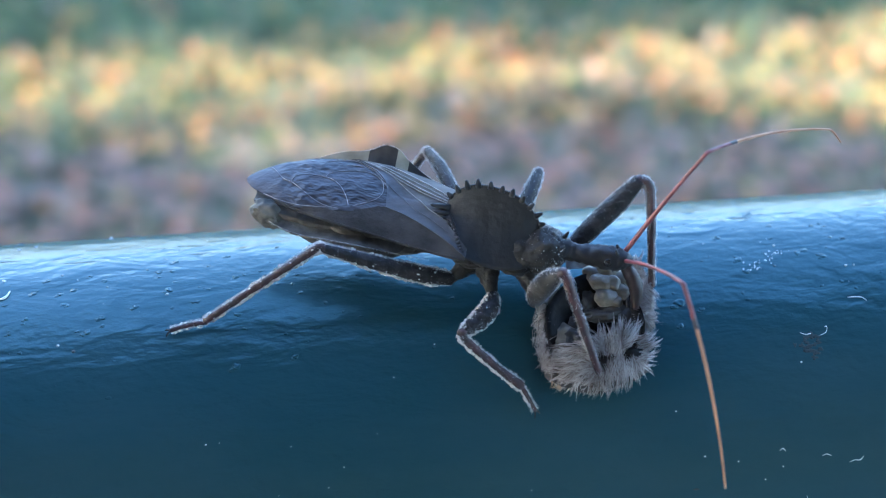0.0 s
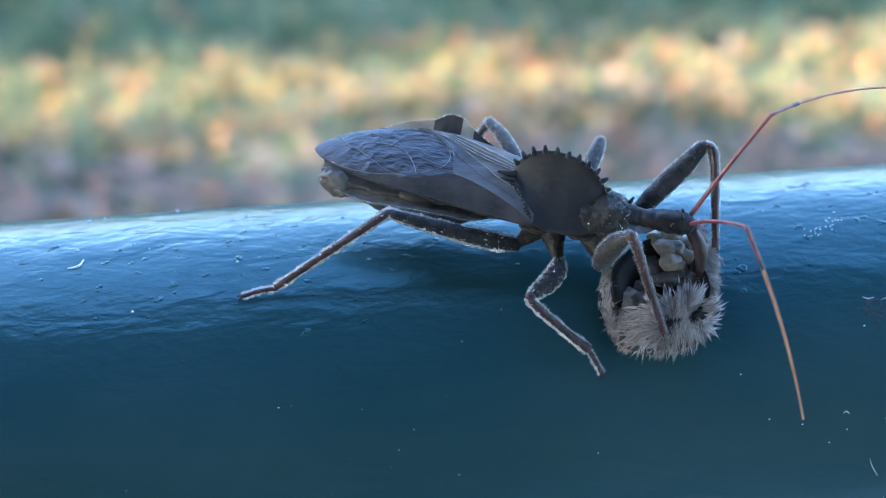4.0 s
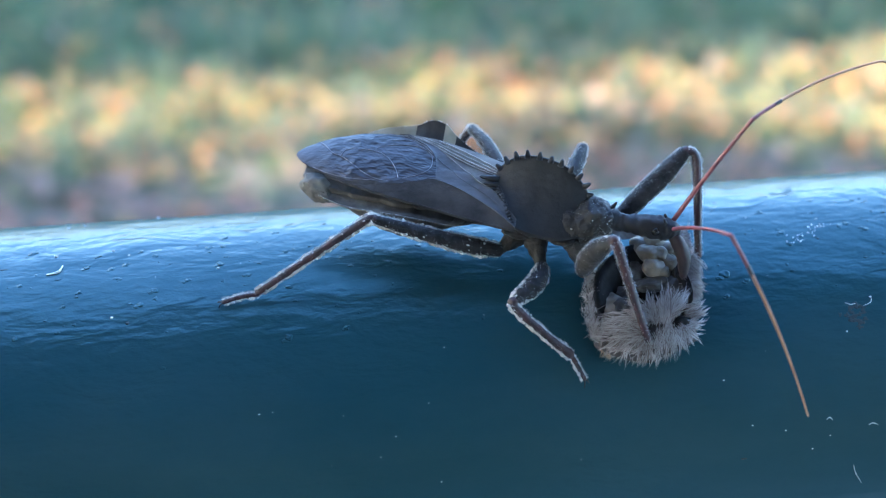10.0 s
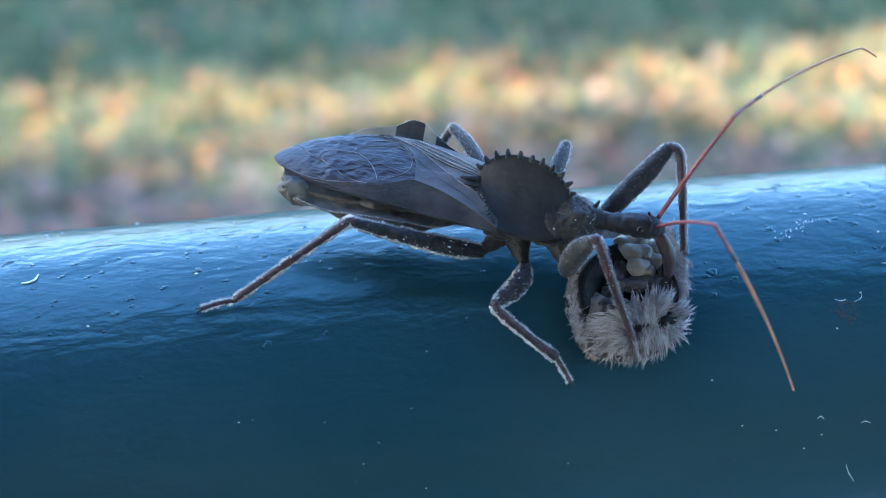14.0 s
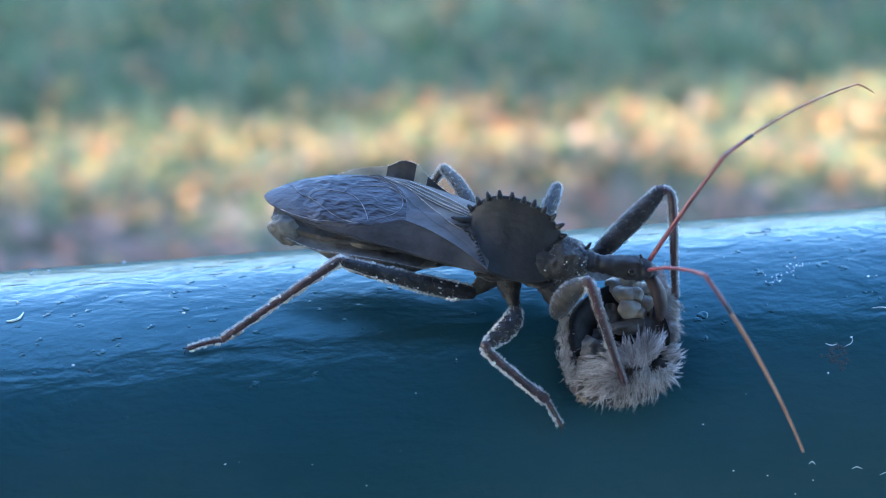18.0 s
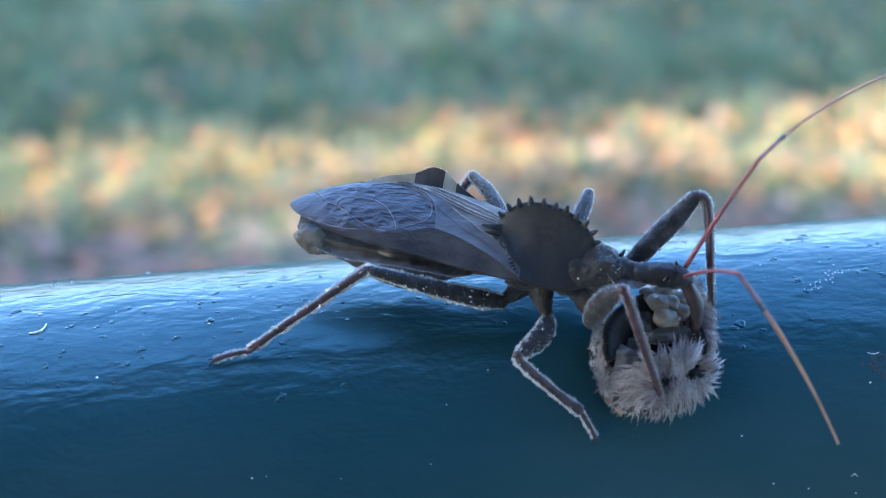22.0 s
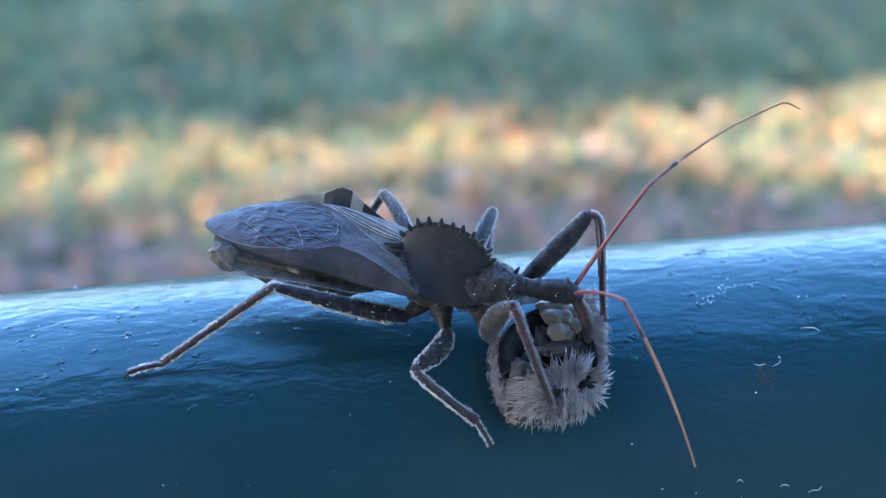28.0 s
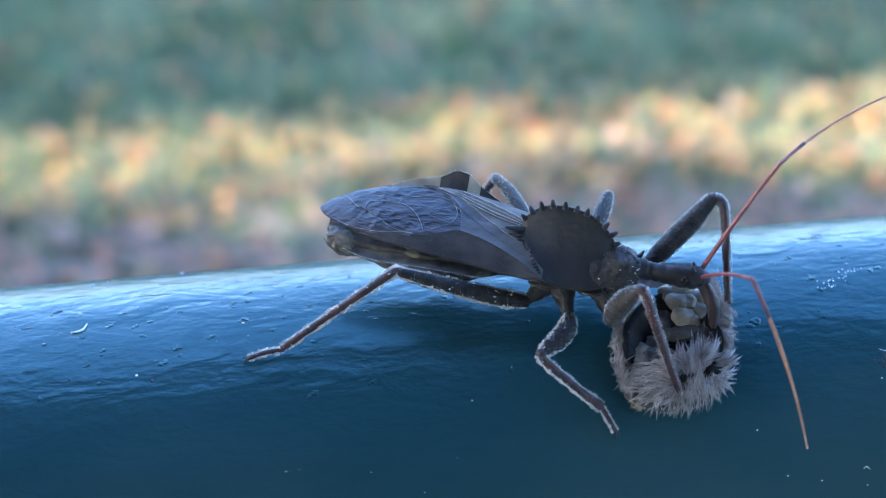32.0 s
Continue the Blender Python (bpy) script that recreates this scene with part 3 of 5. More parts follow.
def abd_point(row, q, dw):
    u, cv, cw, hw, dep = row
    a = q * hw
    return B(u, cv + a * math.cos(ROLL) + dw * math.sin(ROLL), cw - a * math.sin(ROLL) + dw * math.cos(ROLL))


def abd_top(q):
    return 0.75 * abs(q) ** 2.4


s = Soup()
rings = []
for row in ABD:
    ring = []
    for j in range(25):
        q = -0.62 + 1.24 * j / 24
        ring.append(abd_point(row, q, abd_top(q) - 0.3))
    for j in range(1, 24):
        q = 0.62 - 1.24 * j / 24
        k = min(1.0, abs(q) / 0.62)
        seg = 0.08 * math.cos(row[0] * 2.1)
        ring.append(abd_point(row, q, abd_top(q) - 0.4) - EW * row[4] * 0.9 * (1 + seg * 0.3) * (1 - k ** 3.0) ** 0.6)
    rings.append([p + (EV * 0.34 + EW * 0.16) * (noise.noise((row[0] * 0.7, k * 0.22, 4)) - 0.5 * max(0.0, math.cos(row[0] * 2.0 + 0.12 * k)) ** 8) * min(1.0, row[0] / 3) for k, p in enumerate(ring)])
skin(s, rings)
abdomen = part("abdomen", s, M_BELLY, bug, "brown and tan banded abdomen")

# flared edge plates, dark and pale
FAR_EDGE = spline([(0.3, -1.6, 6.9), (1.6, -3.0, 7.2), (3.2, -4.2, 7.5), (4.8, -5.0, 8.2), (6.8, -5.4, 9.0), (9.4, -5.6, 9.55), (10.8, -5.95, 10.15), (12.2, -5.9, 10.0), (13.2, -5.55, 9.25), (15.2, -5.0, 8.15), (17.6, -4.4, 7.5)], 60)
NEAR_EDGE = spline([(0.4, 0.3, 5.3), (1.3, 1.3, 5.45), (2.9, 2.3, 5.5), (5.2, 3.0, 5.5), (8.0, 3.3, 5.7), (11.0, 3.4, 5.75), (14.5, 3.3, 5.5), (17.4, 2.9, 5.1)], 60)
FAR_CUTS = ((0.5, 3.4, 1), (3.4, 4.2, 0), (4.2, 6.5, 1), (6.5, 9.5, 1), (9.5, 12.15, 0), (12.15, 13.3, 1), (13.3, 15.5, 0), (15.5, 17.4, 1))
NEAR_CUTS = ((0.5, 1.7, 1), (1.7, 2.6, 0), (2.6, 6.2, 1), (6.2, 8.8, 1), (8.8, 11.6, 0), (11.6, 14.4, 0), (14.4, 15.4, 1), (15.4, 17.2, 0))
for side, edge, cuts in ((-1, FAR_EDGE, FAR_CUTS), (1, NEAR_EDGE, NEAR_CUTS)):
    for u0, u1, pale in cuts:
        s = Soup()
        grid = []
        for a in range(9):
            u = u0 + (u1 - u0) * a / 8
            row = [u] + [float(np.interp(u, ABD[:, 0], ABD[:, k])) for k in range(1, 5)]
            e = B(u, *[float(np.interp(u, edge[:, 0], edge[:, k])) for k in (1, 2)])
            inner = abd_point(row, side * 0.5, 0.12 if side < 0 else -0.55) + EU * (0.9 if side > 0 and u < 16 else 0.0)
            if side > 0 and u > 14.2:
                e = inner.lerp(e, max(0.06, 1 - ((u - 14.2) / 3.0) ** 2))
            bulge = 0.05 * math.sin(math.pi * a / 8) * (side < 0)
            out = (e - inner).normalized()
            grid.append([inner.lerp(e, c / 6) + out * bulge * (c / 6) + (EV * 0.45 - EW * 0.15 if side > 0 else EW * -0.35) * math.sin(math.pi * c / 6) + (EW * 0.08 + EV * 0.16) * noise.noise((u * 1.3, c * 0.7, 3)) * (2.0 if side > 0 else 0.6) * math.sin(math.pi * c / 6) for c in range(7)])
        sheet(s, grid, Vector((0, 0, -1)), 0.17)
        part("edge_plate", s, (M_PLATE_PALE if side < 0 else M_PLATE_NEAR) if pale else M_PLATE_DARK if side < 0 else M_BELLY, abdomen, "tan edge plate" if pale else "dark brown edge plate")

for u, v, w, size, rough in ((1.75, 0.8, 5.4, (1.6, 1.2, 1.15), 0.2), (1.3, 1.2, 5.9, (0.8, 0.6, 0.45), 0.3), (2.4, 1.6, 5.2, (0.95, 0.5, 0.6), 0.3)):
    s = Soup()
    blob(s, B(u, v, w), size, (EU * 0.92 - EW * 0.39, EV, EW * 0.92 + EU * 0.39), rough, 4, 1.2)
    part("tail_lobe", s, M_TAIL, abdomen, "pale lumpy tail segment")
for k0, k1, r in ((22, 37, 0.075), (38, 47, 0.06), (6, 16, 0.06)):
    s = Soup()
    line = [B(*NEAR_EDGE[k]) + EV * 0.08 - EW * 0.06 for k in range(k0, k1)]
    tube(s, line, [r * 0.5] + [r * rnd.uniform(0.6, 1.3) for p in line[2:]] + [r * 0.4], 50, 8, 0.6)
    part("belly_fold", s, M_PLATE_NEAR, abdomen, "pale fold along the edge of the belly")
# the underside, keeled and segmented
LOW = ((1.6, 5.6), (2.57, 5.23), (4.1, 4.45), (5.76, 3.63), (7.1, 3.06), (9.56, 2.45), (12.2, 2.7), (14.0, 3.6), (16.0, 4.7), (17.5, 5.2))
s = Soup()
rings = []
for i in range(90):
    u = 1.6 + 15.9 * i / 89
    low = table(LOW, u)[0]
    mid = 5.2 + 0.2 * math.sin(math.pi * i / 89)
    hh = max(0.35, (mid - low - 0.28) / 0.71)
    hv = 2.7 * min(1.0, 0.35 + 0.65 * math.sin(math.pi * min(1.0, i / 45) / 2)) * (1 - 0.35 * max(0.0, (i - 60) / 29))
    ring = []
    for j in range(40):
        a = 2 * math.pi * j / 40
        k = 1 + 0.03 * math.cos(u * 2.4) + 0.06 * noise.noise((u * 0.8, math.cos(a) * 1.5, math.sin(a) * 1.5))
        ring.append(B(u, 0.3 + hv * math.cos(a) * k, mid + hh * k * min(0.02, math.sin(a))))
    rings.append(ring)
skin(s, rings)
part("underside", s, M_BELLY, abdomen, "dark mottled underside of the abdomen")

# wings folded over the back
WING = ((-0.8, -1.0, 7.5, 0.15), (-0.5, -1, 7.53, 0.5), (0.0, -1, 7.6, 0.9), (1, -1, 7.72, 1.45), (2.5, -1, 7.9, 2.1), (5, -1, 8.08, 2.8), (9, -1, 8.1, 3.4), (12, -1, 8.02, 3.7), (16, -1, 7.98, 4.2), (19, -1, 7.85, 4.4), (21, -1, 7.6, 4.3))

FAR_HALF = ((-0.8, 9.0), (5, 9.0), (9, 3.4), (12, 3.35), (14, 3.0), (16, 2.6), (18, 2.15), (21, 1.7))


def wing(u, q, lift=0.0):
    vc, wc, hw = table(WING, u)
    if q < 0:
        hw = min(hw, table(FAR_HALF, u)[0])
    h = 0.13 * hw * (1 - q * q) + lift
    return B(u, vc + q * hw * math.cos(ROLL) + h * math.sin(ROLL), wc - q * hw * math.sin(ROLL) + h * math.cos(ROLL))


RIGHT = ((-0.8, 1.0), (4.3, 1.0), (6.0, 0.86), (7.6, 0.76), (9.45, 0.66), (11.4, 0.47), (12.3, 0.34), (12.75, 0.3))
LEFT = ((-0.8, -1.0), (8.0, -1.0), (9.85, -0.86), (11.0, -0.72), (11.9, -0.48), (12.4, -0.26), (12.75, -0.1))
RIDGE = ((12.2, 0.36), (12.65, 0.34), (14.6, 0.43), (16.6, 0.58), (18.8, 0.78), (20.6, 1.0))
CLAVUS_IN = ((8.6, -1.0), (10.3, -0.91), (11.6, -0.77), (12.7, -0.6), (14.4, -0.25), (16.2, 0.12), (18.05, 0.32), (20.6, 0.82))
CLAVUS_OUT = ((8.6, -0.97), (9.85, -0.84), (11.0, -0.7), (11.9, -0.46), (12.35, -0.24), (12.55, 0.1), (12.75, 0.34), (14.6, 0.43), (16.6, 0.58), (18.8, 0.78), (20.6, 1.0))
s = Soup()
grid = []
for i in range(171):
    u = -0.8 + 13.55 * (i / 170)
    a, b = table(LEFT, u)[0], table(RIGHT, u)[0]
    row = []
    for j in range(91):
        q = a + (b - a) * j / 90
        v = q * table(WING, u)[2]
        full = min(1.0, max(0.15, (u - 1.0) / 3.0))
        crease = 1 - 2.2 * abs(noise.noise((u * 0.75 + v * 0.55, v * 1.5 - u * 0.35, 0)))
        fine = 1 - 2.4 * abs(noise.noise((u * 1.5 + v * 0.9, v * 3.4 - u * 0.8, 5)))
        w = 0.1 + full * (0.04 * crease + 0.022 * fine + 0.1 * noise.noise((u * 0.5, v * 0.8, 8)))
        row.append(wing(u, q, w))
    grid.append(row)
sheet(s, grid, Vector((0, 0, -1)), 0.07)
membrane = part("wing_membrane", s, M_MEMBRANE, bug, "wrinkled bluish grey wing membrane")


def vein(points, r, material, parent, lift=0.15, name="vein"):
    s = Soup()
    line = spline(points, 30)
    tube(s, [wing(u, q, lift + 0.02 * noise.noise((u * 1.5, q * 4, 1))) for u, q in line], [r * 0.6] + [r * (0.85 + 0.3 * rnd.random()) for i in range(29)] + [r * 0.5], 60, 6)
    part(name, s, material, parent)


for pts in (((1.15, -0.89), (2.55, -0.1), (3.55, 0.08), (4.8, 0.33), (6.0, 0.55), (7.2, 0.66), (8.4, 0.66), (9.4, 0.6)),
            ((3.55, 0.08), (3.7, -0.17), (4.25, -0.27), (5.2, -0.28), (6.45, -0.26), (7.35, -0.18), (8.2, 0.0), (8.95, 0.27), (9.45, 0.55)),
            ((6.5, -0.26), (6.85, -0.42), (7.75, -0.53), (9.05, -0.59), (10.1, -0.62), (11.0, -0.56), (11.75, -0.38), (12.05, -0.13), (11.9, 0.09), (11.2, 0.27), (10.3, 0.41), (9.45, 0.54)),
            ((6.1, -0.85), (7.35, -0.95), (8.7, -0.93), (9.85, -0.82), (11.0, -0.67), (11.9, -0.44), (12.4, -0.2)),
            ((7.4, -0.72), (8.8, -0.77), (10.2, -0.74), (11.3, -0.58), (12.1, -0.3)),
            ((1.2, 0.96), (2.8, 0.94), (4.3, 0.9), (6.0, 0.8), (7.4, 0.7))):
    vein(pts, 0.036, M_VEIN, membrane)

# near forewing: a dark outer panel and a paler inner one that meet in a ridge
s = Soup()
grid = []
for i in range(81):
    u = 2.6 + 18.0 * i / 80
    a = table(RIGHT, u)[0] - 0.03 if u < 12.2 else table(RIDGE, u)[0]
    a, b = min(a, 0.985), 1.06
    ridge = min(1.0, max(0.0, (u - 10.5) / 2.0))
    grid.append([wing(u, a + (b - a) * j / 20, 0.08 + (0.06 + 0.1 * ridge) * (1 - j / 20) ** 2 + 0.04 * noise.noise((u * 0.8, j * 0.16, 2))) for j in range(21)])
sheet(s, grid, Vector((0, 0, -1)), 0.14)
corium = part("forewing", s, M_CORIUM, bug, "leathery dark brown base of the near forewing")
s = Soup()
grid = []
for i in range(91):
    u = 8.6 + 12.0 * i / 90
    a, b = table(CLAVUS_IN, u)[0], table(CLAVUS_OUT, u)[0]
    grid.append([wing(u, a + (b - a) * j / 16, 0.16 + 0.1 * (j / 16) ** 3 + 0.05 * (1 - j / 16) ** 4 - 0.07 * math.sin(math.pi * j / 16) * min(1, max(0, u - 12) / 3) + 0.03 * noise.noise((u * 1.2, j * 0.25, 7))) for j in range(17)])
sheet(s, grid, Vector((0, 0, -1)), 0.12)
clavus = part("wing_panel", s, M_CLAVUS, corium, "dusty grey inner panel of the near forewing")
vein(((12.6, 0.33), (14.6, 0.43), (16.6, 0.58), (18.8, 0.78), (20.3, 0.96)), 0.04, M_CLAVUS, corium, 0.25)
vein(((9.6, -0.93), (11.6, -0.76), (12.7, -0.59), (14.4, -0.24), (16.2, 0.13), (18.0, 0.32)), 0.042, M_RIM, clavus, 0.22)
vein(((10.6, -0.6), (12.0, -0.4), (13.4, -0.1), (15.0, 0.2), (17.0, 0.4), (18.8, 0.6)), 0.03, M_CLAVUS, clavus, 0.2)
vein(((4.4, 1.02), (9.0, 1.03), (13.0, 1.04), (17.0, 1.04), (20.4, 1.04)), 0.04, M_CORIUM, corium, 0.09)
s = Soup()
grid = []
for i in range(61):
    u = 8.2 + 12.0 * i / 60
    a, b = -1.03, min(table(CLAVUS_IN, u)[0] - 0.015, 0.4)
    grid.append([wing(u, a + (b - a) * j / 18, 0.02 + 0.07 * (1 - j / 18) + 0.02 * noise.noise((j * 0.6, u * 0.2, 3))) for j in range(19)])
sheet(s, grid, Vector((0, 0, -1)), 0.12)
far_wing = part("forewing", s, M_CORIUM_PALE, bug, "pale streaked base of the far forewing")
for pts, r in ((((8.6, -0.98), (11.0, -0.89), (13.5, -0.66), (15.8, -0.45), (18.0, -0.3)), 0.06), (((10.6, -0.9), (13.0, -0.62), (16.0, -0.32), (18.0, -0.2)), 0.05), (((12.0, -0.99), (14.5, -0.86), (16.8, -0.68), (18.4, -0.5)), 0.06), (((10.4, -0.99), (13.5, -0.78), (16.4, -0.56), (18.2, -0.4)), 0.045)):
    vein(pts, r, M_PALE_VEIN, far_wing, 0.11)

# thorax and pronotum
THX = spline([(17.4, -1.2, 6.4, 1.6, 1.0, 1.6), (18.3, -1.1, 6.0, 2.5, 1.4, 1.4), (20.4, -1.0, 5.5, 2.7, 1.6, 1.5), (22.8, -0.95, 5.2, 2.7, 2.0, 1.6), (25.2, -0.85, 5.3, 2.35, 2.1, 1.8), (27.2, -0.7, 5.7, 2.1, 2.0, 2.4), (28.4, -0.6, 5.9, 1.45, 1.3, 1.5), (28.9, -0.6, 6.0, 0.95, 0.9, 1.0)], 72)
s = Soup()
rings = []
for u, cv, cw, hw, hu, hd in THX:
    ring = []
    for j in range(64):
        a = 2 * math.pi * j / 64
        c, q = math.cos(a), math.sin(a)
        x = hw * math.copysign(abs(c) ** 0.9, c)
        y = (hu if q > 0 else hd) * math.copysign(abs(q) ** 1.05, q)
        rug = 1.0 + 1.2 * max(0.0, min(1.0, (u - 24.5) / 1.5))
        k = 1 + 0.1 * noise.noise((u * 0.9, x * 0.9, y * 0.9)) + 0.055 * rug * noise.noise((u * 1.9, x * 1.9, y * 1.9)) + 0.03 * rug * noise.noise((u * 4.5, x * 4.5, y * 4.5))
        ro = radians(13)
        ring.append(B(u, cv + k * (x * math.cos(ro) + y * math.sin(ro)), cw + k * (-x * math.sin(ro) + y * math.cos(ro))))
    rings.append(ring)
skin(s, rings)
thorax = part("thorax", s, M_COLLAR, bug, "dark rough thorax with pale dust")

# the crest, a toothed half wheel
CREST = spline([(17.9, 8.6), (18.3, 9.5), (19.0, 10.3), (20.0, 10.95), (21.4, 11.2), (22.8, 11.05), (24.0, 10.65), (25.0, 9.95), (25.8, 9.0), (26.3, 8.1), (26.5, 7.3)], 44)
HIND = [Vector((17.9, -0.9, 8.6)), Vector((18.3, 0.0, 8.25)), Vector((18.9, 0.75, 7.8)), Vector((19.75, 2.1, 6.95)), Vector((20.6, 3.1, 6.1))]
hind = spline(HIND, 40)
LOWER = spline([(20.6, 3.1, 6.1), (22.0, 2.8, 5.4), (23.6, 2.5, 5.0), (25.2, 2.0, 5.0), (26.3, 1.5, 5.3)], 44)
s = Soup()
rings = []
for i, (u, w) in enumerate(CREST):
    k = i / 44
    top, low = Vector((u, -1.05, w)), Vector(LOWER[i])
    ring = []
    for j in range(25):
        t = j / 24
        p = top.lerp(low, t)
        side = Vector(hind[int(t * 40)]) - Vector((17.9, -0.9, 8.6)).lerp(Vector((20.6, 3.1, 6.1)), t)
        p += side * (1 - k) ** 2
        p.y = -1.05 + (low.y + 1.05) * (t ** (1.0 + 0.45 * min(1.0, k * 4))) + side.y * (1 - k) ** 2
        p.y += math.sin(math.pi * t) * (0.2 * noise.noise((p.x * 0.6, p.z * 0.6, 2.0)) + 0.06 * noise.noise((p.x * 1.7, p.z * 1.7, 6.0)))
        ring.append(p)
    rings.append([B(*p) for p in ring] + [B(p.x, -2.25 - p.y, p.z) for p in reversed(ring)])
skin(s, rings)
crest = part("crest", s, M_SHELL, bug, "raised half-wheel crest and shield")
for u, w, du, dw in ((18.35, 9.5, -0.45, 0.3), (18.95, 10.2, -0.3, 0.55), (19.75, 10.75, -0.2, 0.68), (20.7, 11.1, -0.1, 0.68), (21.75, 11.15, 0.0, 0.6), (22.75, 11.0, 0.1, 0.5), (23.65, 10.75, 0.12, 0.62), (24.55, 10.3, 0.2, 0.55), (25.25, 9.7, 0.4, 0.5), (25.85, 8.95, 0.6, 0.35), (26.3, 8.1, 0.5, 0.12)):
    s = Soup()
    spike(s, B(u, -1.05, w - 0.15), B(u + du, -1.03, w + dw), 0.31, 8)
    part("tooth", s, M_SHELL, crest)
# spines and the toothed hind edge of the pronotum
for i in range(16):
    p = Vector(hind[6 + 2 * i])
    q = 0.2 + 0.16 * rnd.random()
    s = Soup()
    spike(s, B(*(p + Vector((0.15, -0.05, 0.08)))), B(*(p + Vector((-1.0 * q, 0.35 * q, -0.45 * q)))), 0.15 + 0.04 * rnd.random(), 6)
    part("spine", s, M_SHELL, thorax)
for base, tip, r in (((18.35, -0.55, 8.5), (16.6, -0.3, 8.72), 0.36), ((18.35, -0.1, 8.25), (17.0, 0.1, 8.3), 0.26), ((18.4, 0.2, 8.0), (17.45, 0.35, 7.9), 0.22)):
    s = Soup()
    spike(s, B(*base), B(*tip), r, 9)
    part("spine", s, M_SHELL, thorax, "stout dark spine over the wing base")
# A pale tube draws the rim light along the toothed edge.
s = Soup()
zig = [Vector(hind[6 + i]) + Vector((rnd.gauss(-0.08, 0.06), 0.02, rnd.gauss(0.0, 0.05))) for i in range(0, 34, 2)]
tube(s, [B(*p) for p in zig], [0.03] + [rnd.uniform(0.025, 0.07) for i in range(15)] + [0.03], 80, 6, 0.4)
part("hind_ridge", s, M_RIM, thorax, "jagged hind edge of the shield, rim light in its pale colour")
for p, r in (((20.6, 1.1, 4.3), 0.8), ((24.7, 1.1, 4.4), 0.8)):
    s = Soup()
    blob(s, B(*p), (r * 1.6, r, r * 0.7), (EU, EV, EW), 0.4, 4)
    part("side_plate", s, M_COLLAR, thorax)

# head, eyes, beak
s = Soup()
tube(s, [B(27.9, -0.6, 6.0), B(28.9, -0.6, 6.1), B(29.7, -0.55, 6.0), B(31.0, -0.5, 6.05), B(32.3, -0.45, 6.15), B(33.4, -0.4, 6.2), B(34.2, -0.35, 6.1), B(34.6, -0.3, 5.9)], [1.35, 0.95, 0.8, 0.88, 1.05, 1.0, 0.82, 0.45], 40, 20, 0.3)
head = part("head", s, M_SHELL, bug, "narrow dark cylindrical head")
for side in (-1, 1):
    s = Soup()
    blob(s, B(32.7, -0.45 + side * 0.8, 6.25), (0.42, 0.36, 0.42), None, 0.05, 2)
    part("eye", s, M_EYE, head)
    s = Soup()
    spike(s, B(33.5, -0.4 + side * 0.35, 6.8), B(33.2, -0.4 + side * 0.4, 7.5), 0.22, 6)
    part("horn", s, M_SHELL, head)
    s = Soup()
    tube(s, [B(33.3, -0.4 + side * 0.45, 6.3), B(34.1, -0.6 + side * 0.45, 6.5)], [0.34, 0.26], 4, 8)
    part("antenna_socket", s, M_SHELL, head)
s = Soup()
spike(s, B(28.5, -1.0, 6.9), B(28.9, -1.15, 7.7), 0.25, 6)
part("horn", s, M_SHELL, head)
s = Soup()
tube(s, [B(34.2, -0.2, 5.8), B(34.9, 0.1, 5.0), B(35.5, 0.5, 3.8), B(35.7, 0.95, 2.3)], [0.5, 0.66, 0.62, 0.36], 14, 12, 0.2)
part("beak", s, M_BEAK, head, "curved reddish brown beak")


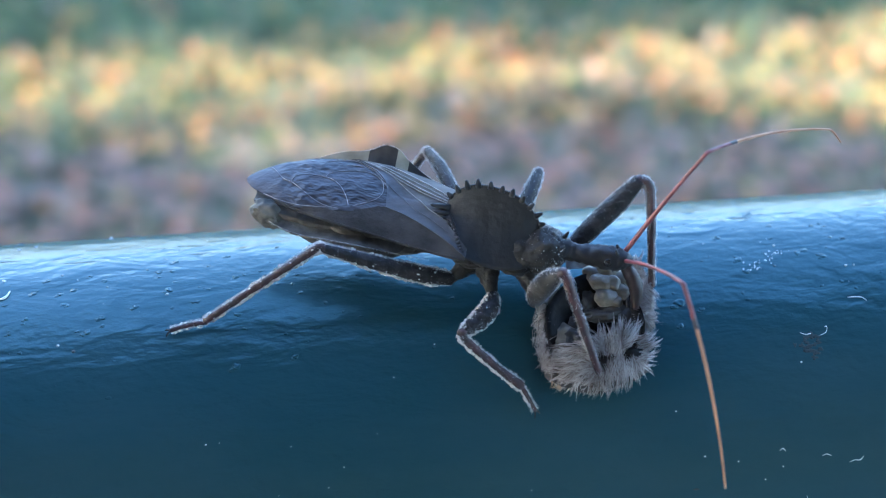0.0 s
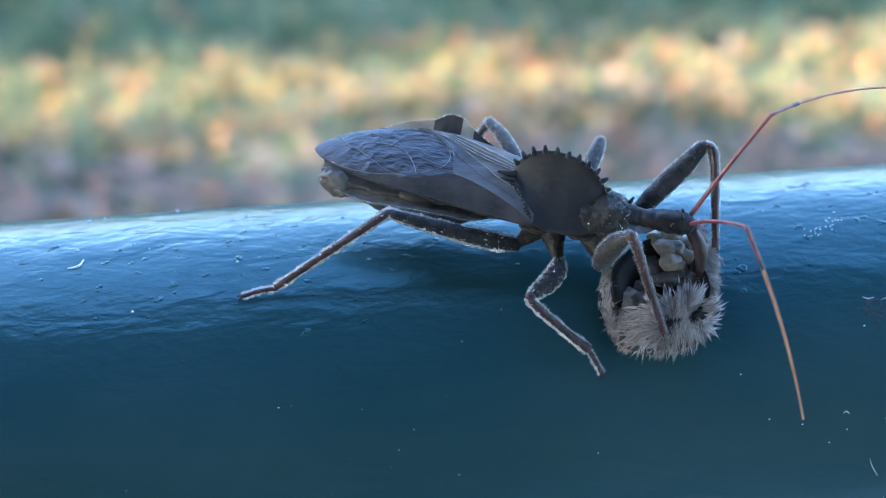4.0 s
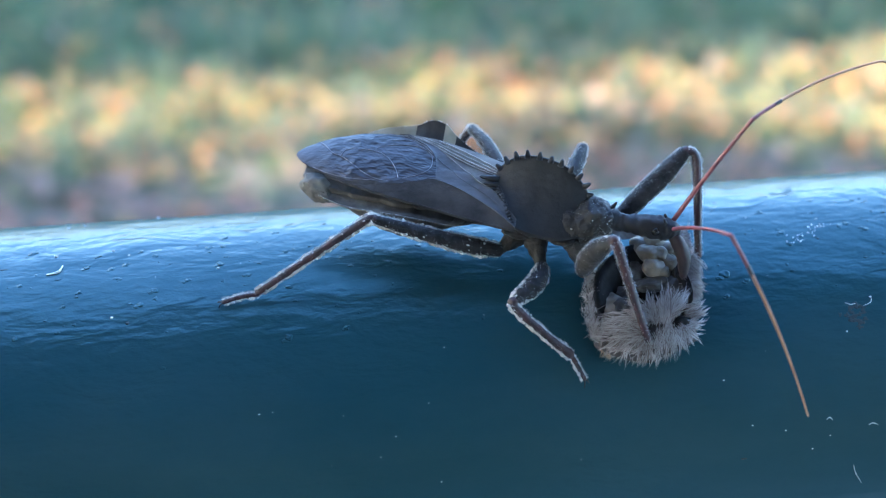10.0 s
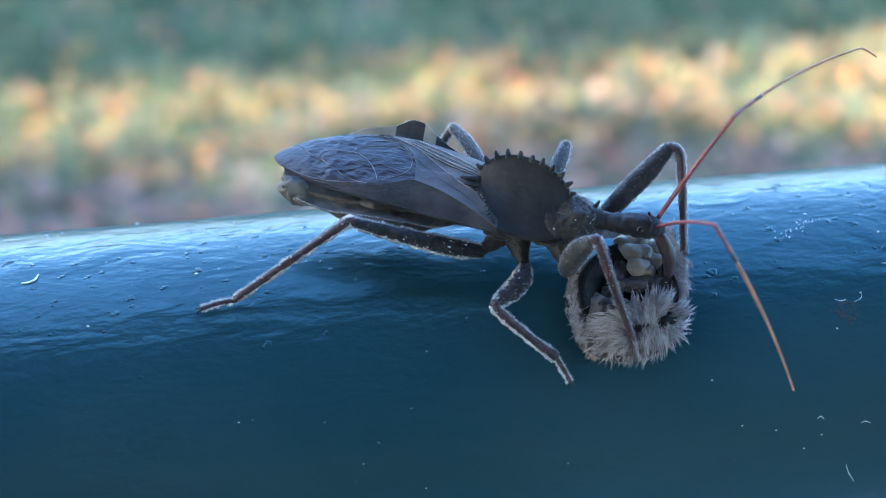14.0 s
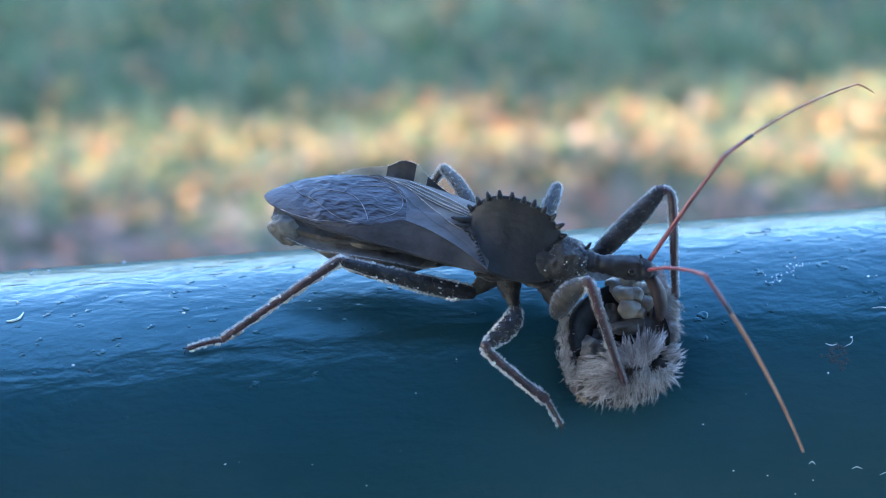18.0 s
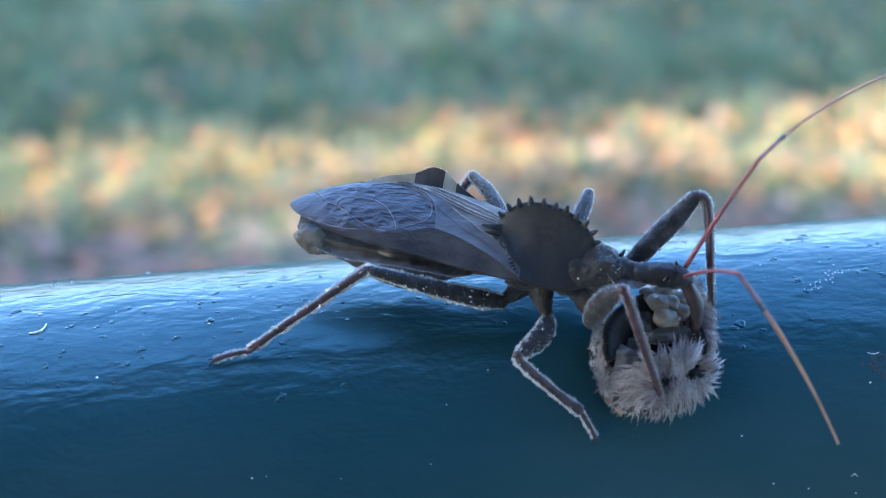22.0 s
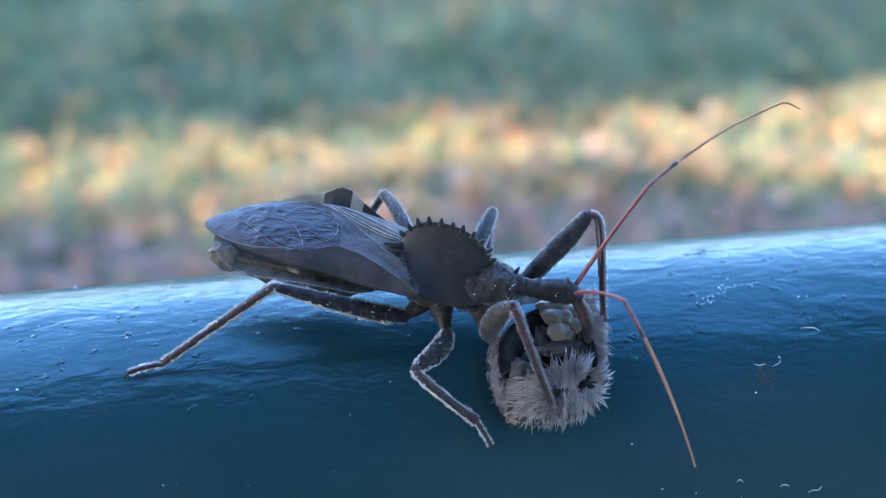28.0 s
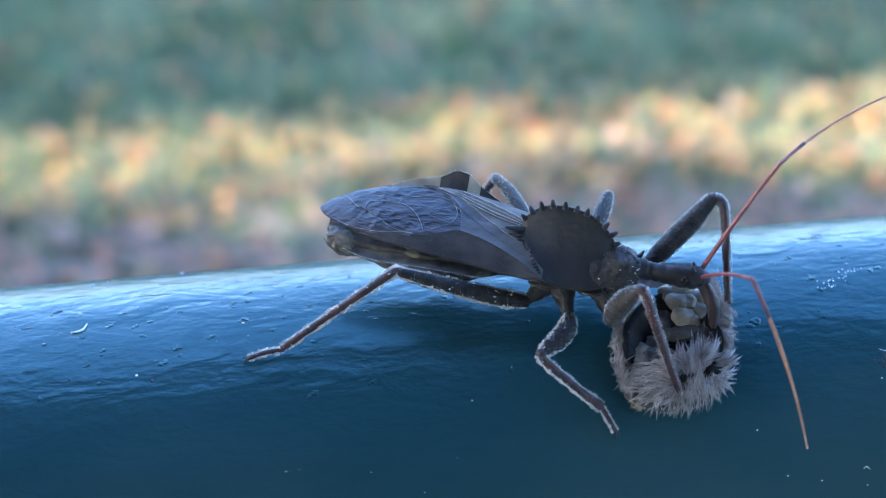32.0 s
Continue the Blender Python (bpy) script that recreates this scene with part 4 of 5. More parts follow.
def leg(name, coxa, femur, fr, tibia, tr, foot, label, fuzz, thigh=None, dusty=0.0, knob=0.12):
    """One leg: thigh with its coxa, shin, foot joints, claws, pale fuzz, and dust clotted in it."""
    s = Soup()
    tube(s, [B(*p) for p in femur], fr, 28, 16, knob)
    top = part(name, s, thigh or M_LEG, bug, label)
    s = Soup()
    a, b = Vector(coxa[0]), Vector(coxa[1])
    tube(s, [B(*(a - (b - a) * 0.5)), B(*a), B(*a.lerp(b, 0.6)), B(*b)], [1.3, 1.05, 0.7, 0.45], 16, 16, 0.25)
    part("coxa", s, M_COLLAR, top, "dark conical hip joint")
    s = Soup()
    tube(s, [B(*p) for p in tibia], tr, 34, 12, 0.2)
    blob(s, B(*tibia[0]), (tr[0] * 1.15,) * 3, None, 0.2, 2)
    part("shin", s, M_TIBIA, top, "thin reddish brown shin")
    line = spline(foot, 3)
    for i, (a, b) in enumerate(zip(line[:-1], line[1:])):
        s = Soup()
        a, b = Vector(a), Vector(b)
        tube(s, [B(*a), B(*a.lerp(b, 0.6)), B(*b)], [0.17, 0.2, 0.25 - 0.03 * i], 6, 9, 0.15)
        part("foot_joint", s, M_TIBIA, top)
    e = Vector(foot[-1])
    d = (e - Vector(foot[-2])).normalized()
    sd = d.cross(Vector((0, 0, 1))).normalized()
    for q in (-0.25, 0.25):
        s = Soup()
        tube(s, [B(*e), B(*(e + d * 0.3 + sd * q)), B(*(e + d * 0.45 + sd * q * 1.6 - Vector((0, 0, 0.22))))], [0.09, 0.07, 0.03], 6, 6)
        part("claw", s, M_LEG, top)
    s, g = Soup(), Soup()
    for pts, rad, amount, grime in ((femur, fr, fuzz * 5.0, 0.8), (tibia, tr, fuzz * 5.0, 1.0), (foot, [0.22] * len(foot), fuzz * 1.2, 0.7)):
        line = spline([(*p, r) for p, r in zip(pts, rad)], 60)
        for i in range(int(amount)):
            x = rnd.random() * 59.99
            k = int(x)
            row = line[k] * (1 - x + k) + line[k + 1] * (x - k)
            p = B(*row[:3])
            ax = (B(*line[k + 1][:3]) - B(*line[k][:3])).normalized()
            o = (Vector((0, 0, -1)) - ax * -ax.z).normalized()
            a = rnd.uniform(-math.pi, math.pi)
            d = o * math.cos(a) + ax.cross(o) * math.sin(a)
            if i % 10:  # most bristles stand in two rows square to the view, drawing a rim glow
                row_a = ax.cross(Vector((0, -0.78, 0.63))).normalized() * (1 if i % 2 else -1)
                d = (row_a + 0.38 * Vector((rnd.gauss(0, 1), rnd.gauss(0, 1), rnd.gauss(0, 1)))).normalized()
                d = (d - ax * d.dot(ax)).normalized()
                a = math.acos(max(-1.0, min(1.0, d.dot(o))))
            clot = noise.noise((x * 0.22, a * 0.5, len(bug.children) * 1.0))
            hair(s, p + d * row[3] * 0.93, d + ax * rnd.uniform(-0.3, 0.6), rnd.uniform(0.08, 0.3) * (1.0 + 0.6 * clot), 0.0095)
            under = max(0.0, math.cos(a))
            if dusty and rnd.random() < 0.7 * dusty * grime * (0.1 + 1.1 * under) * max(0.0, 0.45 + 1.9 * clot):
                q = rnd.choice((0.025, 0.035, 0.05, 0.07, 0.09))
                blob(g, p + d * (row[3] + q * rnd.uniform(-0.1, 2.0)), (q * rnd.uniform(0.9, 1.8), q, q * rnd.uniform(0.7, 1.2)), (ax, d, ax.cross(d)), 0.7, 1)
    part("fuzz", s, M_FUZZ, top, "fine pale bristles", "stuff")
    if g.v:
        part("dust", g, M_POLLEN, top, "white dust grains caught in the bristles", "stuff")


leg("hind_leg", ((20.6, 0.6, 3.6), (19.2, 2.1, 2.7)), ((19.3, 2.1, 2.7), (16.8, 3.0, 3.4), (13.0, 4.1, 4.7), (8.3, 5.3, 6.35)), (0.6, 0.78, 0.66, 0.4),
    ((8.4, 5.25, 6.35), (7.6, 5.6, 6.1), (3.2, 7.9, 2.9), (-1.1, 10.25, -0.25)), (0.37, 0.38, 0.33, 0.31), ((-0.9, 10.2, -0.4), (-2.4, 10.9, -0.45), (-3.8, 11.7, -0.75)), "near hind leg with dusty dark thigh", 620, dusty=2.0)
leg("middle_leg", ((22.4, 1.2, 3.4), (23.1, 2.6, 2.5)), ((23.2, 2.7, 2.4), (23.35, 4.0, 2.2), (22.85, 5.5, 1.9), (22.1, 6.7, 1.65), (21.65, 7.45, 1.5)), (0.42, 0.78, 0.84, 0.62, 0.46),
    ((21.6, 7.5, 1.55), (22.1, 7.75, 0.9), (24.6, 8.0, -1.0), (27.2, 8.0, -2.95)), (0.42, 0.4, 0.36, 0.44), ((27.2, 8.0, -2.95), (27.9, 8.25, -3.9), (28.7, 8.6, -5.0)), "near middle leg braced on the rail", 520, dusty=1.1, knob=0.35)
leg("front_leg", ((26.0, 0.6, 3.4), (27.0, 2.0, 2.2)), ((26.9, 2.1, 1.9), (27.3, 3.0, 3.9), (28.2, 4.0, 6.2), (29.3, 4.6, 7.75)), (0.66, 0.97, 0.9, 0.44),
    ((29.3, 4.6, 7.75), (29.9, 4.8, 6.9), (31.6, 5.3, 2.9), (33.6, 6.0, -1.5)), (0.45, 0.41, 0.38, 0.34), ((33.6, 6.0, -1.4), (33.8, 6.1, -2.2), (34.1, 6.2, -3.0)), "near front leg gripping the prey", 230, M_FEMUR, 0.06)
leg("front_leg", ((27.6, -1.5, 3.8), (28.9, -2.2, 4.6)), ((28.8, -2.1, 4.5), (30.6, -3.4, 6.7), (32.5, -5.0, 8.7), (34.1, -6.3, 10.7)), (0.64, 0.88, 0.9, 0.56),
    ((34.1, -6.3, 10.75), (35.0, -6.1, 10.4), (35.6, -5.0, 8.3), (36.75, -1.6, 2.8)), (0.42, 0.42, 0.38, 0.32), ((36.8, -1.5, 2.6), (36.9, -1.0, 1.9), (36.9, -0.5, 1.3)), "far front leg raised high over the head", 380, None, 0.06)
leg("middle_leg", ((23.2, -2.2, 3.8), (23.5, -3.4, 4.6)), ((23.4, -3.2, 4.5), (24.0, -5.6, 5.8), (24.4, -8.2, 6.5), (24.6, -10.2, 6.9)), (0.55, 0.68, 0.64, 0.46),
    ((24.6, -10.2, 6.9), (24.5, -11.0, 6.3), (23.6, -14.5, 1.4), (22.9, -18.4, -5.0)), (0.42, 0.38, 0.34, 0.3), ((22.9, -18.4, -4.9), (22.8, -18.9, -5.7), (22.6, -19.4, -6.6)), "far middle leg reaching over the rail", 420, None, 0.4)
leg("hind_leg", ((19.8, -2.4, 4.2), (18.8, -3.2, 5.0)), ((18.8, -3.2, 5.0), (17.5, -5.3, 6.6), (15.6, -8.4, 6.9), (13.6, -11.3, 6.5)), (0.55, 0.62, 0.58, 0.43),
    ((13.6, -11.3, 6.5), (13.2, -11.6, 5.9), (10.4, -12.6, 0.5), (7.5, -13.6, -5.7)), (0.38, 0.38, 0.34, 0.3), ((7.4, -13.6, -5.7), (6.6, -14.0, -6.2), (5.8, -14.4, -6.9)), "far hind leg bent above the back", 420, None, 0.2)

# fine fuzz and dust on the body
s, g = Soup(), Soup()
for i in range(1300):
    k = rnd.randrange(7, 72)
    u, cv, cw, hw, hu, hd = THX[k]
    a = rnd.uniform(0, 6.283)
    c, q = math.cos(a), math.sin(a)
    ro = radians(13)
    x, y = hw * c, (hu if q > 0 else hd) * q
    p = B(u, cv + x * math.cos(ro) + y * math.sin(ro), cw - x * math.sin(ro) + y * math.cos(ro))
    d = (p - B(u, cv, cw)).normalized()
    hair(s, p, d + EU * rnd.uniform(-0.5, 0.3), rnd.uniform(0.08, 0.22), 0.009)
    if noise.noise(p * 0.55) > 0.12 and rnd.random() < 0.16:
        r = rnd.choice((0.03, 0.04, 0.06, 0.1))
        blob(g, p + d * 0.03, (r, r * rnd.uniform(0.7, 1.5), r), None, 0.7, 1)
for k in range(2, 60):
    for j in range(16):
        side = rnd.choice((-1, 1))
        e, t = (NEAR_EDGE if side > 0 else FAR_EDGE), rnd.random()
        p = B(*(e[k] * (1 - t) + e[k + 1] * t))
        hair(s, p, EV * side + EW * rnd.uniform(-0.6, 0.6) - EU * rnd.uniform(0, 0.6), rnd.uniform(0.1, 0.25), 0.009)
for i in range(420):
    a = rnd.uniform(0, 6.283)
    hair(s, B(0.35 + rnd.uniform(0, 1.2), 0.4 + 0.9 * math.cos(a), 5.5 + 0.75 * math.sin(a)), -EU + EV * math.cos(a) * 0.8 + EW * math.sin(a) * 0.8, rnd.uniform(0.12, 0.28), 0.007)
part("body_fuzz", s, M_FUZZ, bug, "short pale body hairs", "stuff")
part("dust", g, M_POLLEN, bug, "white dust grains on the thorax", "stuff")

# antennae: built along x from each joint, moved in motions()


def feeler(name, length, radii, bow, material, label, hairs, curl=0.0):
    s = Soup()
    n = len(radii) - 1
    pts = []
    for i in range(n + 1):
        k = i / n
        y = bow * 4 * k * (1 - k)
        pts.append((length * k, y, 0))
    if curl:
        pts += [(length + curl * 0.45, -curl * 0.12, 0), (length + curl * 0.8, -curl * 0.6, 0)]
        radii = list(radii) + [radii[-1], radii[-1] * 0.6]
    tube(s, pts, radii, 30, 10)
    if hairs:
        for i in range(hairs):
            k = rnd.random()
            a = rnd.uniform(0, 6.283)
            hair(s, Vector((length * k, bow * 4 * k * (1 - k), 0)), Vector((0.4, math.cos(a), math.sin(a))), rnd.uniform(0.25, 0.4), 0.01)
    return part(name, s, material, bug, label, local=True)


scape_near = feeler("antenna_base", 11.5, (0.2, 0.17, 0.15, 0.145, 0.16), 0.35, M_SCAPE, "reddish first joint of the near antenna", 30)
flagellum_near = feeler("antenna_tip", 17.2, (0.15, 0.14, 0.135, 0.14, 0.13, 0.115, 0.1, 0.09, 0.08), 0.45, M_FLAG, "orange outer joints of the near antenna", 0)
scape_far = feeler("antenna_base", 12.1, (0.22, 0.2, 0.18, 0.16, 0.17), 0.1, M_SCAPE, "reddish first joint of the far antenna", 30)
flagellum_far = feeler("antenna_tip", 14.5, (0.16, 0.15, 0.135, 0.125, 0.12, 0.11, 0.095), 0.55, M_FLAG, "thin orange outer joints of the far antenna", 0, curl=2.4)
for ob, at, length, bow in ((flagellum_near, 3.7, 17.2, 0.45), (flagellum_far, 3.4, 14.5, 0.55)):
    s = Soup()
    k = at / length
    tube(s, [(0, 0, 0), (at * 0.5, bow * 4 * (k / 2) * (1 - k / 2), 0), (at, bow * 4 * k * (1 - k), 0)], [0.166, 0.158, 0.162], 10, 10)
    part("second_joint", s, M_SCAPE, ob, "reddish second joint", local=True)
    s = Soup()
    j = k * 0.72
    tube(s, [(at * 0.72, bow * 4 * j * (1 - j), 0), (at * 0.9, bow * 4 * k * 0.9 * (1 - k * 0.9), 0), (at * 1.02, bow * 4 * k * (1 - k), 0)], [0.15, 0.172, 0.172], 8, 10)
    part("joint_band", s, M_JOINT, ob, "dark band at the end of the joint", local=True)

# ---- prey: a furry bee torn open, lying on the slope of the rail ----
PA = radians(30)


def P(a, b, h):
    """a along the rail, b down its slope, h above the paint, from the middle of the prey."""
    t = PA + b / 20.5
    return on_rail(10.6 + a, math.degrees(t), h)


def prey_axes(b):
    return rail_axes(math.degrees(PA + b / 20.5))


prey = thing("dead_bee", P(0, 0, 0) * MM, "torn furry grey-white bee held under the bug", "insect")
s = Soup()
rings = []
for i in range(19):
    k = i / 18
    ring = []
    for j in range(48):
        a = 2 * math.pi * j / 48
        if k < 0.62:
            q = 1.0 - 0.1 * (k / 0.62) ** 2
            h = 0.25 + 3.3 * (k / 0.62)
        else:
            z = (k - 0.62) / 0.38
            q = 0.9 * (1 - z)
            h = 3.55 - 1.9 * min(1, z * 2.2)
        wob = 1 + 0.07 * noise.noise((math.cos(a) * 1.4, math.sin(a) * 1.4, k * 2))
        y0 = 5.1 * math.sin(a)
        x, y = ((4.6 if y0 < 1.5 else 4.0) if math.cos(a) > 0 else 5.0) * q * wob * math.cos(a), 5.1 * q * wob * math.sin(a)
        if y > 0.3:
            h *= max(0.3, 1 - (y - 0.3) * 0.5)
        ring.append(P(x - 0.1, y - 0.3, h))
    rings.append(ring)
skin(s, rings)
shell = part("bee_body", s, M_PREY, prey, "black hollowed shell of the bee")
for a, b, h, r, flat in ((1.55, -4.95, 3.3, 1.0, 0.7), (0.75, -4.05, 3.3, 1.0, 0.7), (2.7, -4.6, 3.1, 0.95, 0.7), (2.45, -3.35, 3.0, 0.9, 0.65), (0.95, -2.85, 3.1, 1.0, 0.7), (1.75, -3.9, 3.35, 0.8, 0.7), (0.2, -5.2, 3.1, 0.85, 0.7), (1.8, -2.6, 2.9, 0.8, 0.6), (-3.1, -0.2, 1.95, 1.15, 0.7), (-3.2, 0.7, 1.9, 0.85, 0.7)):
    s = Soup()
    blob(s, P(a, b, h), (r, r * 0.92, r * flat), prey_axes(b), 0.34, 4, 0.55)
    part("flesh_lobe", s, M_MEAT, prey, "dull tan flesh lobe")
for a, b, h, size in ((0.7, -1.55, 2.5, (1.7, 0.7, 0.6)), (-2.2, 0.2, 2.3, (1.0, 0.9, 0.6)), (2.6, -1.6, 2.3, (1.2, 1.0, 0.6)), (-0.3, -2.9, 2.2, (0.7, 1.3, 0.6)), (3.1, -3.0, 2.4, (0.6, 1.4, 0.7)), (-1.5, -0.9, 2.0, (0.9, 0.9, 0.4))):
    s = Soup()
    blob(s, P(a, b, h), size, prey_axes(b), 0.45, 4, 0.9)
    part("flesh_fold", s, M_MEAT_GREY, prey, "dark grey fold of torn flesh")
s = Soup()
grid = [[P(-2.2 + 2.7 * i / 9, -6.35 + (1.15 - 0.09 * i) * j / 4 + 0.4 * i / 9, 4.3 - 0.5 * j / 4 + 0.12 * math.sin(i)) for j in range(5)] for i in range(10)]
sheet(s, grid, Vector((0, 0, -1)), 0.05)
part("wing_scrap", s, M_VEIN, prey, "torn pale scrap of wing")
s = Soup()
blob(s, P(-0.3, 2.5, 1.3), (4.7, 2.3, 1.15), prey_axes(2.7), 0.25, 3)
blob(s, P(3.7, -3.4, 1.7), (1.0, 2.4, 1.5), prey_axes(-3.4), 0.25, 3)
blob(s, P(-4.5, -0.6, 1.4), (0.6, 2.6, 1.3), prey_axes(-0.6), 0.25, 3)
part("furry_hide", s, M_HIDE, prey, "grey-brown hide under the fur")
# A solid blob puts the dark depth of the fur's hole into colour.
s = Soup()
blob(s, P(2.8, 1.75, 2.25), (0.85, 0.5, 0.5), prey_axes(1.75), 0.4, 3)
part("dark_hole_blob", s, M_PREY, prey, "solid dark blob standing in for a hole in the fur")


def along(points, k):
    x = k * (len(points) - 1)
    i = min(int(x), len(points) - 2)
    return Vector(points[i]).lerp(Vector(points[i + 1]), x - i)


def comb(soup, roots, tips, locks, per, r=0.019, loose=0.16, arch=0.25):
    """Locks of hair combed from one line of (a, b, h) points to another, each lock drawn together at its tip."""
    for i in range(locks):
        k = rnd.random()
        ends = []
        for line, wide in ((roots, 0.3), (tips, 0.26)):
            p = along(line, min(1.0, max(0.0, k + rnd.gauss(0, 0.06))))
            ends.append(p + Vector((rnd.gauss(0, wide), rnd.gauss(0, wide), rnd.gauss(0, wide * 0.8))))
        p, e = ends
        e = p.lerp(e, rnd.uniform(0.55, 1.12))
        long = (e - p).length
        m = p.lerp(e, 0.5) + Vector((rnd.gauss(0, 0.16) * long, rnd.gauss(0, 0.16) * long, arch * long * rnd.uniform(0.5, 1.4)))
        for j in range(per):
            o = [Vector((rnd.gauss(0, loose), rnd.gauss(0, loose), rnd.gauss(0, loose * 0.7))) for q in range(3)]
            t = rnd.uniform(0.72, 1.04)
            strand(soup, P(*(p + o[0])), P(*(p.lerp(m, t) + o[1] * 0.75)), P(*(p.lerp(e, t) + o[2] * (0.35 if long > 0.9 else 0.7))), r * rnd.uniform(0.7, 1.25))


fur = Soup()
comb(fur, [(0.0, 1.5, 2.5), (1.2, 1.6, 2.7), (2.3, 1.2, 2.5)], [(-0.1, -0.2, 3.3), (0.6, -0.4, 3.7), (1.9, -1.3, 3.8), (3.1, -0.8, 3.6), (3.9, 0.0, 3.2)], 90, 11)
comb(fur, [(3.5, 0.6, 2.4), (3.7, 1.6, 2.2), (3.4, 2.5, 2.1)], [(5.1, 0.2, 2.9), (5.4, 0.9, 2.6), (5.3, 1.7, 2.2), (5.0, 2.5, 1.9)], 46, 10, loose=0.13)
comb(fur, [(0.9, 2.4, 2.6), (2.0, 2.7, 2.5), (3.2, 2.6, 2.2)], [(0.4, 5.2, 1.3), (1.9, 4.9, 1.4), (3.2, 4.3, 1.5), (4.6, 3.2, 1.7)], 100, 11)
comb(fur, [(0.6, 3.4, 1.7), (2.4, 3.3, 1.6), (3.6, 2.3, 1.6)], [(0.9, 5.1, 0.5), (2.6, 4.4, 0.6), (4.0, 3.4, 0.8), (4.8, 2.3, 1.2)], 60, 10)
comb(fur, [(-0.4, 1.2, 2.6), (-1.0, 2.4, 2.7), (-1.2, 3.4, 2.3)], [(-2.4, 0.3, 3.4), (-3.0, 1.6, 3.4), (-2.9, 3.0, 3.0), (-2.4, 4.2, 2.0)], 60, 11, arch=0.35)
comb(fur, [(-1.6, 1.2, 2.5), (-2.2, 2.3, 2.5), (-2.4, 3.4, 2.2)], [(-4.0, 0.9, 2.9), (-4.5, 2.1, 2.6), (-4.3, 3.3, 2.1), (-3.6, 4.3, 1.5)], 60, 11, arch=0.3)
comb(fur, [(-3.0, 1.4, 2.2), (-3.4, 2.4, 2.1), (-3.5, 3.4, 1.7)], [(-4.9, 1.2, 2.3), (-5.1, 2.5, 1.8), (-4.7, 3.8, 1.3)], 50, 10, arch=0.25)
comb(fur, [(-3.4, 3.0, 2.0), (-1.0, 3.3, 2.3), (0.9, 3.3, 2.2)], [(-4.3, 4.6, 0.9), (-2.2, 5.0, 0.8), (-0.7, 5.5, 0.8), (0.9, 5.1, 0.9)], 95, 11)
comb(fur, [(-1.5, 0.9, 2.6), (0.4, 1.2, 2.7)], [(-2.2, -0.1, 3.1), (-1.2, 0.0, 3.3), (-0.4, 0.2, 3.4)], 26, 9)
comb(fur, [(-4.2, -3.4, 2.7), (-4.75, -1.6, 2.8), (-4.8, 0.4, 2.5), (-4.3, 2.6, 2.0)], [(-4.9, -3.2, 3.1), (-5.35, -1.2, 3.0), (-5.4, 0.9, 2.6), (-4.9, 3.2, 1.8)], 120, 9, 0.014, 0.16)
comb(fur, [(-4.2, -3.4, 1.2), (-4.8, -1.6, 1.2), (-4.9, 0.4, 1.2), (-4.5, 2.6, 1.0)], [(-4.8, -3.0, 1.5), (-5.4, -1.2, 1.4), (-5.4, 0.9, 1.3), (-5.0, 3.1, 1.0)], 90, 8, 0.014, 0.18)
comb(fur, [(4.1, -5.9, 2.7), (4.3, -4.2, 2.9), (4.2, -2.4, 2.8), (3.9, -0.6, 2.6)], [(4.7, -6.6, 3.6), (5.2, -4.0, 3.4), (5.4, -1.6, 3.2), (4.9, 0.6, 2.9)], 240, 11, 0.018, 0.18)
comb(fur, [(4.1, -5.6, 1.4), (4.5, -3.6, 1.6), (4.5, -1.4, 1.5)], [(4.9, -5.4, 1.9), (5.4, -2.8, 2.0), (5.5, -0.9, 1.9)], 60, 9, 0.016)
part("fur", fur, M_FUR, prey, "grey-white matted fur", "stuff")
s = Soup()
comb(s, [(-4.0, 3.5, 1.7), (-2.8, 3.8, 1.7)], [(-4.4, 4.3, 1.2), (-3.2, 4.6, 1.1)], 22, 9, 0.016)
comb(s, [(-1.2, 4.0, 1.7), (-0.4, 4.0, 1.7)], [(-1.4, 4.8, 1.3), (-0.6, 4.9, 1.2)], 6, 8, 0.016)
part("tan_fur", s, M_FUR_TAN, prey, "tan fringe of fur", "stuff")


